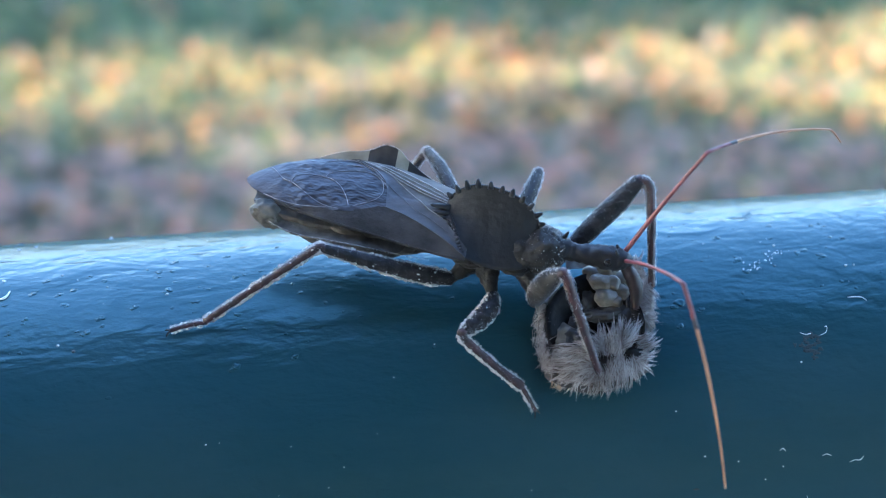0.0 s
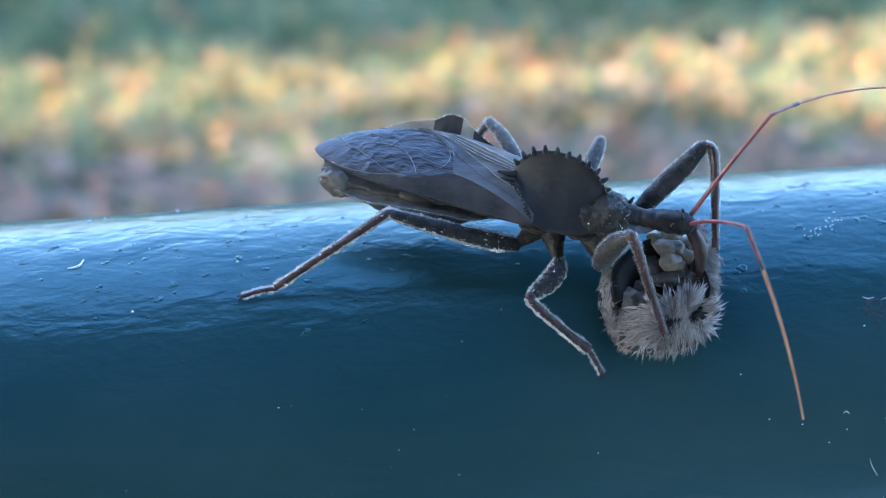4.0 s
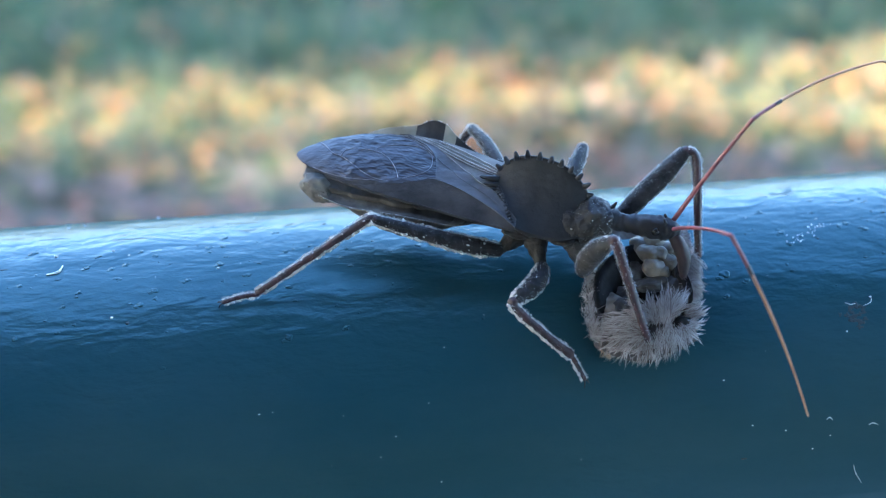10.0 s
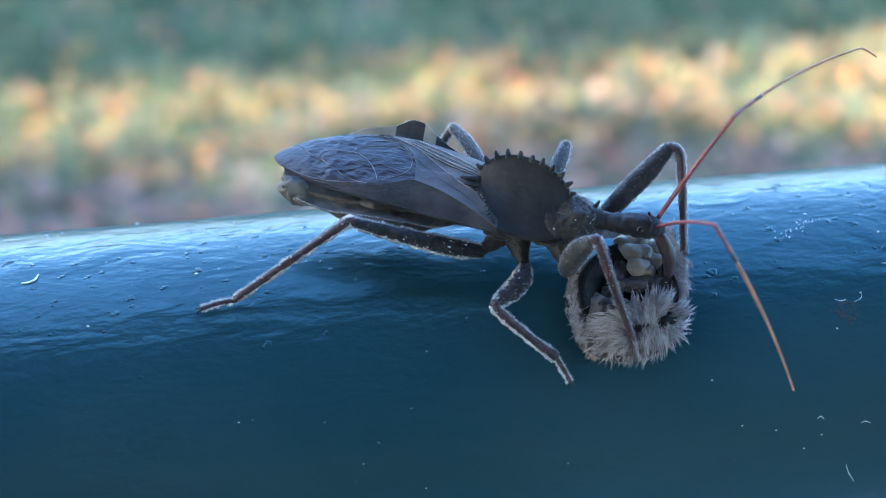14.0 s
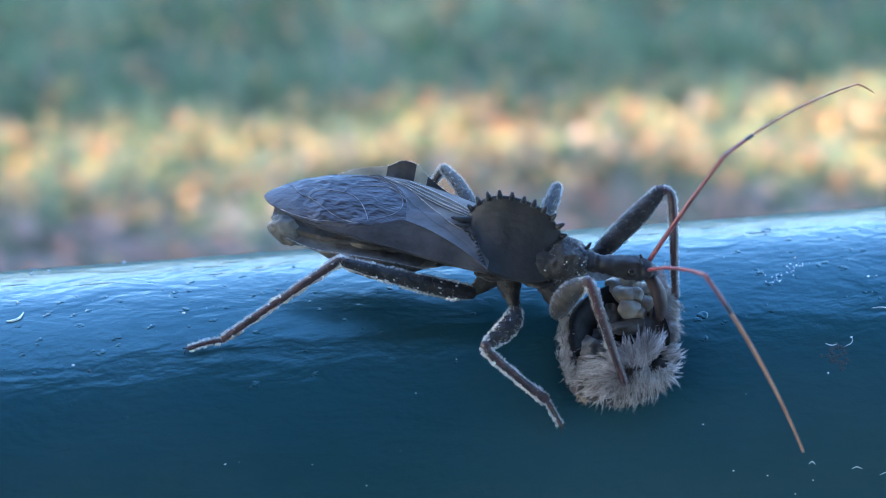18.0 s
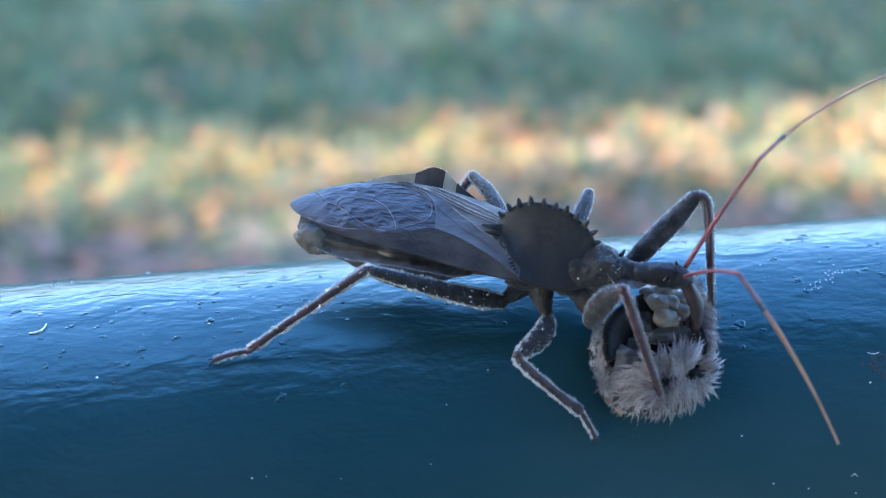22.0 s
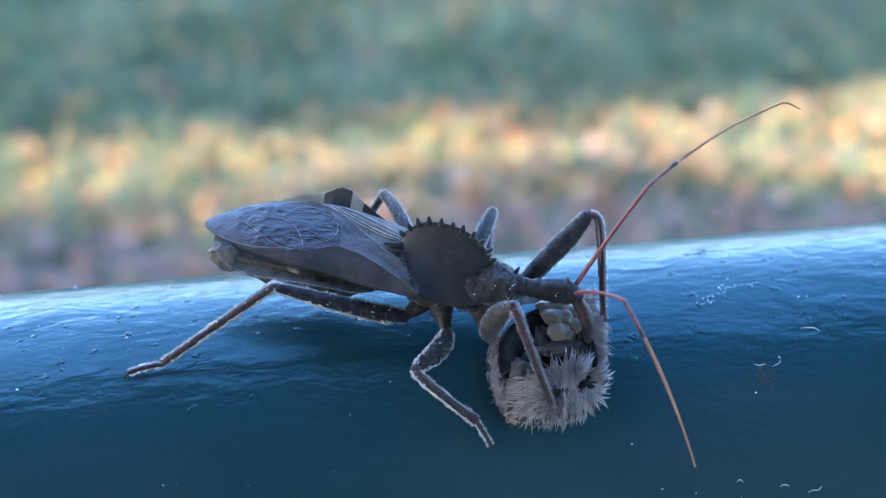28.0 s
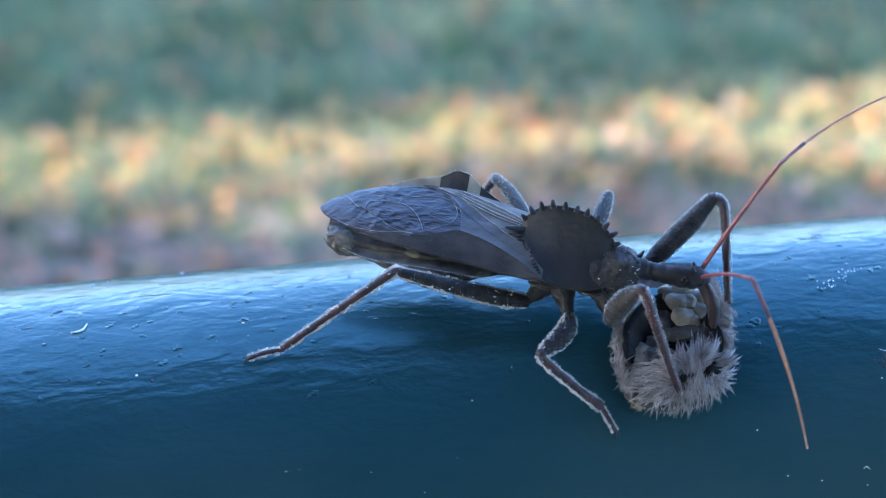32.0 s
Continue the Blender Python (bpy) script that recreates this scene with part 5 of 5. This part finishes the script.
def motions():
    walk(scape_near, [
        (0.0, pose(0.01280, -0.00372, 0.00600, 59.8, -28.9, -78.1)),
        (0.5, pose(0.01280, -0.00372, 0.00600, 59.5, -29.0, -77.9)),
        (1.0, pose(0.01280, -0.00372, 0.00600, 59.6, -29.5, -77.8)),
        (1.5, pose(0.01280, -0.00372, 0.00600, 62.0, -29.2, -77.1)),
        (2.0, pose(0.01280, -0.00372, 0.00600, 62.8, -29.4, -77.8)),
        (2.5, pose(0.01280, -0.00372, 0.00600, 64.9, -30.3, -77.4)),
        (3.0, pose(0.01280, -0.00372, 0.00600, 67.6, -31.0, -78.9)),
        (3.5, pose(0.01280, -0.00372, 0.00600, 77.4, -34.7, -80.7)),
        (5.5, pose(0.01280, -0.00372, 0.00600, 78.4, -35.9, -81.0)),
        (6.0, pose(0.01280, -0.00372, 0.00600, 77.1, -35.4, -81.9)),
        (6.5, pose(0.01280, -0.00372, 0.00600, 75.4, -33.6, -82.6)),
        (7.0, pose(0.01280, -0.00372, 0.00600, 74.5, -32.3, -83.7)),
        (7.5, pose(0.01280, -0.00372, 0.00600, 73.3, -32.0, -83.0)),
        (8.0, pose(0.01280, -0.00372, 0.00600, 70.4, -31.5, -80.7)),
        (8.5, pose(0.01280, -0.00372, 0.00600, 74.6, -33.0, -82.8)),
        (9.0, pose(0.01280, -0.00372, 0.00600, 77.2, -34.6, -83.3)),
        (9.5, pose(0.01280, -0.00372, 0.00600, 74.7, -34.3, -81.0)),
        (10.0, pose(0.01280, -0.00372, 0.00600, 75.7, -33.3, -80.0)),
        (10.5, pose(0.01280, -0.00372, 0.00600, 82.4, -35.0, -79.5)),
        (11.0, pose(0.01280, -0.00372, 0.00600, 80.5, -34.8, -79.6)),
        (11.5, pose(0.01280, -0.00372, 0.00600, 83.3, -36.4, -80.1)),
        (12.0, pose(0.01280, -0.00372, 0.00600, 85.0, -37.7, -80.2)),
        (12.5, pose(0.01280, -0.00372, 0.00600, 86.8, -37.6, -80.9)),
        (13.0, pose(0.01280, -0.00372, 0.00600, 83.9, -36.9, -81.0)),
        (13.5, pose(0.01280, -0.00372, 0.00600, 82.6, -36.8, -79.3)),
        (15.5, pose(0.01280, -0.00372, 0.00600, 78.5, -34.5, -80.4)),
        (16.0, pose(0.01280, -0.00372, 0.00600, 78.5, -34.2, -80.8)),
        (16.5, pose(0.01280, -0.00372, 0.00600, 76.8, -33.7, -80.1)),
        (17.0, pose(0.01280, -0.00372, 0.00600, 76.2, -34.5, -80.5)),
        (17.5, pose(0.01280, -0.00372, 0.00600, 75.6, -34.2, -80.8)),
        (18.0, pose(0.01280, -0.00372, 0.00600, 76.4, -33.8, -80.8)),
        (18.5, pose(0.01280, -0.00372, 0.00600, 76.4, -33.4, -81.9)),
        (19.0, pose(0.01280, -0.00372, 0.00600, 75.9, -33.4, -80.4)),
        (19.5, pose(0.01280, -0.00372, 0.00600, 80.2, -35.4, -81.1)),
        (20.0, pose(0.01280, -0.00372, 0.00600, 86.3, -36.9, -83.1)),
        (20.5, pose(0.01280, -0.00372, 0.00600, 89.7, -38.4, -84.9)),
        (21.0, pose(0.01280, -0.00372, 0.00600, 89.6, -38.2, -84.5)),
        (21.5, pose(0.01280, -0.00372, 0.00600, 88.3, -38.2, -85.2)),
        (22.0, pose(0.01280, -0.00372, 0.00600, 86.3, -37.2, -83.7)),
        (22.5, pose(0.01280, -0.00372, 0.00600, 87.4, -37.8, -83.9)),
        (23.0, pose(0.01280, -0.00372, 0.00600, 87.4, -38.0, -83.5)),
        (23.5, pose(0.01280, -0.00372, 0.00600, 85.5, -38.3, -81.5)),
        (24.0, pose(0.01280, -0.00372, 0.00600, 83.6, -38.5, -80.2)),
        (24.5, pose(0.01280, -0.00372, 0.00600, 83.5, -37.6, -80.4)),
        (25.0, pose(0.01280, -0.00372, 0.00600, 84.0, -37.5, -80.2)),
        (25.5, pose(0.01280, -0.00372, 0.00600, 86.8, -38.3, -79.5)),
        (27.5, pose(0.01280, -0.00372, 0.00600, 76.1, -35.0, -81.3)),
        (28.0, pose(0.01280, -0.00372, 0.00600, 72.3, -33.3, -79.0)),
        (28.5, pose(0.01280, -0.00372, 0.00600, 69.6, -32.6, -79.4)),
        (29.0, pose(0.01280, -0.00372, 0.00600, 69.4, -33.0, -81.8)),
        (29.5, pose(0.01280, -0.00372, 0.00600, 70.5, -33.0, -84.5)),
        (30.0, pose(0.01280, -0.00372, 0.00600, 71.6, -33.4, -85.0)),
        (30.5, pose(0.01280, -0.00372, 0.00600, 72.0, -33.0, -84.8)),
        (31.0, pose(0.01280, -0.00372, 0.00600, 70.2, -33.1, -83.6)),
        (31.5, pose(0.01280, -0.00372, 0.00600, 71.8, -33.0, -84.3)),
        (32.0, pose(0.01280, -0.00372, 0.00600, 80.6, -35.6, -84.3)),
    ])
    walk(flagellum_near, [
        (0.0, pose(0.01488, -0.01358, 0.01155, 31.7, 58.3, -69.5)),
        (0.5, pose(0.01491, -0.01356, 0.01157, 29.7, 56.5, -71.1)),
        (1.0, pose(0.01492, -0.01350, 0.01167, 30.9, 56.2, -70.0)),
        (1.5, pose(0.01503, -0.01352, 0.01160, 29.0, 54.9, -71.5)),
        (2.0, pose(0.01492, -0.01352, 0.01164, 35.8, 59.7, -64.5)),
        (2.5, pose(0.01496, -0.01341, 0.01180, 40.1, 56.3, -58.7)),
        (3.0, pose(0.01470, -0.01339, 0.01193, 40.7, 60.1, -59.9)),
        (3.5, pose(0.01433, -0.01305, 0.01255, 44.5, 60.6, -56.8)),
        (5.5, pose(0.01426, -0.01292, 0.01274, 43.9, 55.3, -54.9)),
        (6.0, pose(0.01412, -0.01301, 0.01266, 44.3, 55.5, -56.4)),
        (6.5, pose(0.01403, -0.01322, 0.01237, 43.7, 55.4, -57.6)),
        (7.0, pose(0.01388, -0.01339, 0.01214, 39.3, 57.4, -65.5)),
        (7.5, pose(0.01400, -0.01340, 0.01210, 37.5, 59.2, -66.9)),
        (8.0, pose(0.01438, -0.01340, 0.01201, 45.0, 54.7, -55.7)),
        (8.5, pose(0.01401, -0.01329, 0.01226, 40.1, 58.6, -63.1)),
        (9.0, pose(0.01391, -0.01312, 0.01254, 46.5, 59.1, -56.7)),
        (9.5, pose(0.01429, -0.01310, 0.01249, 49.1, 56.2, -49.6)),
        (10.0, pose(0.01447, -0.01318, 0.01232, 54.5, 57.5, -42.5)),
        (10.5, pose(0.01451, -0.01298, 0.01260, 70.6, 60.9, -21.8)),
        (11.0, pose(0.01450, -0.01301, 0.01257, 62.3, 56.1, -30.0)),
        (11.5, pose(0.01439, -0.01284, 0.01282, 67.1, 59.7, -25.4)),
        (12.0, pose(0.01434, -0.01270, 0.01303, 70.5, 59.8, -22.0)),
        (12.5, pose(0.01424, -0.01271, 0.01302, 75.0, 57.7, -16.7)),
        (13.0, pose(0.01425, -0.01281, 0.01290, 68.4, 56.4, -24.7)),
        (13.5, pose(0.01452, -0.01277, 0.01289, 69.6, 60.7, -24.4)),
        (15.5, pose(0.01438, -0.01307, 0.01251, 58.5, 60.4, -36.1)),
        (16.0, pose(0.01433, -0.01311, 0.01246, 59.5, 63.0, -37.3)),
        (16.5, pose(0.01445, -0.01315, 0.01239, 53.8, 59.2, -41.7)),
        (17.0, pose(0.01436, -0.01308, 0.01251, 51.5, 61.3, -44.6)),
        (17.5, pose(0.01432, -0.01311, 0.01247, 53.0, 59.5, -42.5)),
        (18.0, pose(0.01433, -0.01316, 0.01240, 57.2, 54.2, -36.4)),
        (18.5, pose(0.01416, -0.01322, 0.01234, 53.6, 60.3, -44.0)),
        (19.0, pose(0.01441, -0.01319, 0.01233, 56.1, 58.5, -37.9)),
        (19.5, pose(0.01426, -0.01298, 0.01267, 58.9, 59.4, -34.7)),
        (20.0, pose(0.01390, -0.01285, 0.01291, 64.8, 60.5, -29.8)),
        (20.5, pose(0.01361, -0.01271, 0.01314, 66.2, 61.9, -29.2)),
        (21.0, pose(0.01367, -0.01272, 0.01312, 69.5, 62.8, -26.2)),
        (21.5, pose(0.01356, -0.01273, 0.01312, 66.0, 60.5, -30.3)),
        (22.0, pose(0.01381, -0.01283, 0.01295, 65.3, 55.9, -27.1)),
        (22.5, pose(0.01376, -0.01276, 0.01305, 62.3, 57.8, -30.4)),
        (23.0, pose(0.01383, -0.01272, 0.01308, 60.7, 59.5, -31.7)),
        (23.5, pose(0.01414, -0.01265, 0.01313, 70.0, 66.9, -22.9)),
        (24.0, pose(0.01434, -0.01260, 0.01315, 71.1, 60.8, -16.9)),
        (24.5, pose(0.01432, -0.01271, 0.01302, 71.3, 64.7, -19.8)),
        (25.0, pose(0.01435, -0.01272, 0.01300, 74.6, 63.9, -15.4)),
        (25.5, pose(0.01444, -0.01260, 0.01312, 84.8, 64.3, -2.5)),
        (27.5, pose(0.01422, -0.01304, 0.01260, 52.7, 68.3, -43.6)),
        (28.0, pose(0.01464, -0.01316, 0.01232, 61.5, 64.6, -29.6)),
        (28.5, pose(0.01458, -0.01325, 0.01220, 55.8, 67.0, -37.4)),
        (29.0, pose(0.01418, -0.01327, 0.01226, 54.6, 65.3, -41.6)),
        (29.5, pose(0.01373, -0.01333, 0.01226, 56.5, 66.2, -41.9)),
        (30.0, pose(0.01364, -0.01329, 0.01233, 55.8, 66.4, -43.4)),
        (30.5, pose(0.01367, -0.01333, 0.01226, 51.4, 65.4, -48.9)),
        (31.0, pose(0.01387, -0.01330, 0.01228, 50.9, 65.5, -48.5)),
        (31.5, pose(0.01376, -0.01332, 0.01227, 56.1, 69.6, -44.5)),
        (32.0, pose(0.01372, -0.01303, 0.01269, 70.0, 67.7, -28.1)),
    ])
    walk(scape_far, [
        (0.0, pose(0.01317, -0.00301, 0.00640, 63.9, -62.4, -9.5)),
        (0.5, pose(0.01317, -0.00301, 0.00640, 62.4, -61.7, -7.4)),
        (1.0, pose(0.01317, -0.00301, 0.00640, 59.6, -61.4, -5.3)),
        (1.5, pose(0.01317, -0.00301, 0.00640, 65.5, -61.8, -9.9)),
        (2.0, pose(0.01317, -0.00301, 0.00640, 66.8, -62.7, -12.1)),
        (2.5, pose(0.01317, -0.00301, 0.00640, 66.8, -62.9, -12.6)),
        (3.0, pose(0.01317, -0.00301, 0.00640, 66.3, -63.3, -12.0)),
        (3.5, pose(0.01317, -0.00301, 0.00640, 70.2, -64.8, -16.5)),
        (5.5, pose(0.01317, -0.00301, 0.00640, 63.7, -63.0, -9.4)),
        (6.0, pose(0.01317, -0.00301, 0.00640, 66.2, -64.7, -13.4)),
        (6.5, pose(0.01317, -0.00301, 0.00640, 68.1, -64.5, -15.2)),
        (7.0, pose(0.01317, -0.00301, 0.00640, 71.4, -65.3, -19.2)),
        (7.5, pose(0.01317, -0.00301, 0.00640, 62.8, -63.1, -8.8)),
        (8.0, pose(0.01317, -0.00301, 0.00640, 66.5, -64.3, -13.5)),
        (8.5, pose(0.01317, -0.00301, 0.00640, 66.9, -64.9, -13.1)),
        (9.0, pose(0.01317, -0.00301, 0.00640, 62.1, -65.0, -9.4)),
        (9.5, pose(0.01317, -0.00301, 0.00640, 63.2, -64.2, -9.6)),
        (10.0, pose(0.01317, -0.00301, 0.00640, 68.7, -64.4, -14.2)),
        (10.5, pose(0.01317, -0.00301, 0.00640, 69.6, -63.9, -13.0)),
        (11.0, pose(0.01317, -0.00301, 0.00640, 71.9, -64.5, -16.3)),
        (11.5, pose(0.01317, -0.00301, 0.00640, 71.4, -64.6, -16.0)),
        (12.0, pose(0.01317, -0.00301, 0.00640, 74.6, -66.1, -20.2)),
        (12.5, pose(0.01317, -0.00301, 0.00640, 79.9, -67.2, -26.1)),
        (13.0, pose(0.01317, -0.00301, 0.00640, 79.0, -66.9, -26.0)),
        (13.5, pose(0.01317, -0.00301, 0.00640, 77.5, -66.1, -23.9)),
        (15.5, pose(0.01317, -0.00301, 0.00640, 73.0, -65.2, -16.9)),
        (16.0, pose(0.01317, -0.00301, 0.00640, 71.8, -66.1, -15.5)),
        (16.5, pose(0.01317, -0.00301, 0.00640, 71.9, -65.0, -15.5)),
        (17.0, pose(0.01317, -0.00301, 0.00640, 66.5, -64.5, -9.6)),
        (17.5, pose(0.01317, -0.00301, 0.00640, 66.8, -64.5, -10.5)),
        (18.0, pose(0.01317, -0.00301, 0.00640, 73.6, -66.4, -18.4)),
        (18.5, pose(0.01317, -0.00301, 0.00640, 73.8, -66.2, -18.5)),
        (19.0, pose(0.01317, -0.00301, 0.00640, 71.6, -65.1, -14.9)),
        (19.5, pose(0.01317, -0.00301, 0.00640, 67.6, -64.9, -10.8)),
        (20.0, pose(0.01317, -0.00301, 0.00640, 74.5, -67.1, -18.6)),
        (20.5, pose(0.01317, -0.00301, 0.00640, 70.6, -67.4, -14.8)),
        (21.0, pose(0.01317, -0.00301, 0.00640, 75.2, -68.1, -19.8)),
        (21.5, pose(0.01317, -0.00301, 0.00640, 75.4, -68.8, -21.1)),
        (22.0, pose(0.01317, -0.00301, 0.00640, 77.2, -68.0, -22.0)),
        (22.5, pose(0.01317, -0.00301, 0.00640, 69.8, -66.5, -13.4)),
        (23.0, pose(0.01317, -0.00301, 0.00640, 68.3, -65.5, -11.1)),
        (23.5, pose(0.01317, -0.00301, 0.00640, 64.5, -64.5, -6.4)),
        (24.0, pose(0.01317, -0.00301, 0.00640, 60.4, -63.9, -2.3)),
        (24.5, pose(0.01317, -0.00301, 0.00640, 62.7, -64.3, -4.1)),
        (25.0, pose(0.01317, -0.00301, 0.00640, 63.3, -64.2, -4.7)),
        (25.5, pose(0.01317, -0.00301, 0.00640, 63.3, -63.3, -3.9)),
        (27.5, pose(0.01317, -0.00301, 0.00640, 72.3, -64.4, -15.5)),
        (28.0, pose(0.01317, -0.00301, 0.00640, 74.4, -63.4, -17.2)),
        (28.5, pose(0.01317, -0.00301, 0.00640, 73.2, -63.1, -15.8)),
        (29.0, pose(0.01317, -0.00301, 0.00640, 72.6, -64.4, -18.2)),
        (29.5, pose(0.01317, -0.00301, 0.00640, 63.7, -63.9, -9.2)),
        (30.0, pose(0.01317, -0.00301, 0.00640, 64.9, -64.0, -11.2)),
        (30.5, pose(0.01317, -0.00301, 0.00640, 67.3, -64.6, -13.5)),
        (31.0, pose(0.01317, -0.00301, 0.00640, 65.2, -64.3, -10.9)),
        (31.5, pose(0.01317, -0.00301, 0.00640, 62.8, -64.0, -7.7)),
        (32.0, pose(0.01317, -0.00301, 0.00640, 69.6, -65.4, -15.6)),
    ])
    walk(flagellum_far, [
        (0.0, pose(0.01870, -0.00393, 0.01712, 53.1, 11.1, 27.0)),
        (0.5, pose(0.01886, -0.00374, 0.01705, 53.0, 11.4, 28.1)),
        (1.0, pose(0.01895, -0.00354, 0.01702, 52.1, 11.2, 27.0)),
        (1.5, pose(0.01880, -0.00399, 0.01707, 54.8, 11.2, 26.8)),
        (2.0, pose(0.01859, -0.00417, 0.01715, 53.6, 10.1, 26.7)),
        (2.5, pose(0.01855, -0.00421, 0.01717, 53.9, 11.2, 27.6)),
        (3.0, pose(0.01849, -0.00413, 0.01721, 54.9, 12.5, 29.7)),
        (3.5, pose(0.01811, -0.00447, 0.01735, 52.8, 8.1, 27.1)),
        (5.5, pose(0.01859, -0.00391, 0.01718, 52.3, 9.0, 28.0)),
        (6.0, pose(0.01821, -0.00420, 0.01734, 50.0, 4.0, 23.5)),
        (6.5, pose(0.01820, -0.00437, 0.01732, 49.9, 3.1, 24.5)),
        (7.0, pose(0.01795, -0.00467, 0.01739, 48.6, 1.1, 25.2)),
        (7.5, pose(0.01858, -0.00385, 0.01719, 47.9, -0.5, 25.4)),
        (8.0, pose(0.01827, -0.00423, 0.01730, 46.2, -2.0, 24.9)),
        (8.5, pose(0.01818, -0.00418, 0.01735, 46.5, -2.2, 25.5)),
        (9.0, pose(0.01822, -0.00384, 0.01736, 44.9, -3.2, 24.8)),
        (9.5, pose(0.01836, -0.00388, 0.01729, 44.9, -2.9, 25.6)),
        (10.0, pose(0.01824, -0.00429, 0.01731, 45.5, -3.4, 27.4)),
        (10.5, pose(0.01837, -0.00421, 0.01726, 46.7, -2.5, 30.1)),
        (11.0, pose(0.01818, -0.00447, 0.01732, 45.5, -3.2, 30.0)),
        (11.5, pose(0.01816, -0.00444, 0.01733, 44.5, -5.0, 29.1)),
        (12.0, pose(0.01778, -0.00470, 0.01746, 43.0, -6.8, 28.3)),
        (12.5, pose(0.01738, -0.00507, 0.01755, 42.2, -9.3, 27.8)),
        (13.0, pose(0.01743, -0.00508, 0.01753, 41.5, -10.2, 27.2)),
        (13.5, pose(0.01765, -0.00499, 0.01746, 42.2, -6.7, 29.2)),
        (15.5, pose(0.01803, -0.00449, 0.01738, 45.4, -3.6, 29.4)),
        (16.0, pose(0.01790, -0.00432, 0.01746, 43.1, -4.1, 32.3)),
        (16.5, pose(0.01810, -0.00437, 0.01737, 46.6, -7.7, 24.1)),
        (17.0, pose(0.01830, -0.00388, 0.01732, 44.3, -4.8, 29.2)),
        (17.5, pose(0.01829, -0.00396, 0.01732, 45.4, -3.2, 28.2)),
        (18.0, pose(0.01777, -0.00453, 0.01749, 43.4, -8.4, 27.1)),
        (18.5, pose(0.01780, -0.00456, 0.01747, 44.1, -6.8, 27.8)),
        (19.0, pose(0.01810, -0.00432, 0.01737, 44.4, -7.2, 28.3)),
        (19.5, pose(0.01822, -0.00397, 0.01735, 44.9, -5.4, 28.3)),
        (20.0, pose(0.01764, -0.00451, 0.01755, 44.1, -10.1, 25.7)),
        (20.5, pose(0.01766, -0.00419, 0.01757, 43.4, -8.5, 27.0)),
        (21.0, pose(0.01742, -0.00454, 0.01762, 40.3, -11.2, 29.7)),
        (21.5, pose(0.01725, -0.00458, 0.01768, 40.9, -8.1, 29.2)),
        (22.0, pose(0.01738, -0.00471, 0.01762, 39.9, -9.8, 31.2)),
        (22.5, pose(0.01786, -0.00412, 0.01750, 43.6, -8.3, 27.4)),
        (23.0, pose(0.01809, -0.00398, 0.01741, 42.1, -9.6, 29.4)),
        (23.5, pose(0.01835, -0.00358, 0.01732, 41.6, -5.2, 33.4)),
        (24.0, pose(0.01849, -0.00322, 0.01727, 40.4, -8.3, 31.9)),
        (24.5, pose(0.01840, -0.00338, 0.01730, 42.9, -1.5, 35.0)),
        (25.0, pose(0.01842, -0.00344, 0.01729, 42.7, -9.0, 29.7)),
        (25.5, pose(0.01860, -0.00337, 0.01721, 44.6, -10.0, 27.2)),
        (27.5, pose(0.01822, -0.00441, 0.01731, 43.6, -13.4, 24.5)),
        (28.0, pose(0.01835, -0.00461, 0.01722, 43.2, -12.6, 27.2)),
        (28.5, pose(0.01844, -0.00450, 0.01719, 42.8, -12.1, 28.0)),
        (29.0, pose(0.01814, -0.00464, 0.01731, 41.3, -11.3, 27.0)),
        (29.5, pose(0.01843, -0.00386, 0.01726, 40.5, -10.7, 27.6)),
        (30.0, pose(0.01838, -0.00404, 0.01728, 38.3, -11.6, 29.6)),
        (30.5, pose(0.01821, -0.00422, 0.01733, 41.3, -6.3, 29.4)),
        (31.0, pose(0.01832, -0.00400, 0.01731, 40.6, -6.9, 29.5)),
        (31.5, pose(0.01843, -0.00372, 0.01727, 39.4, -7.0, 32.1)),
        (32.0, pose(0.01803, -0.00436, 0.01740, 40.6, -6.0, 31.4)),
    ])


motions()
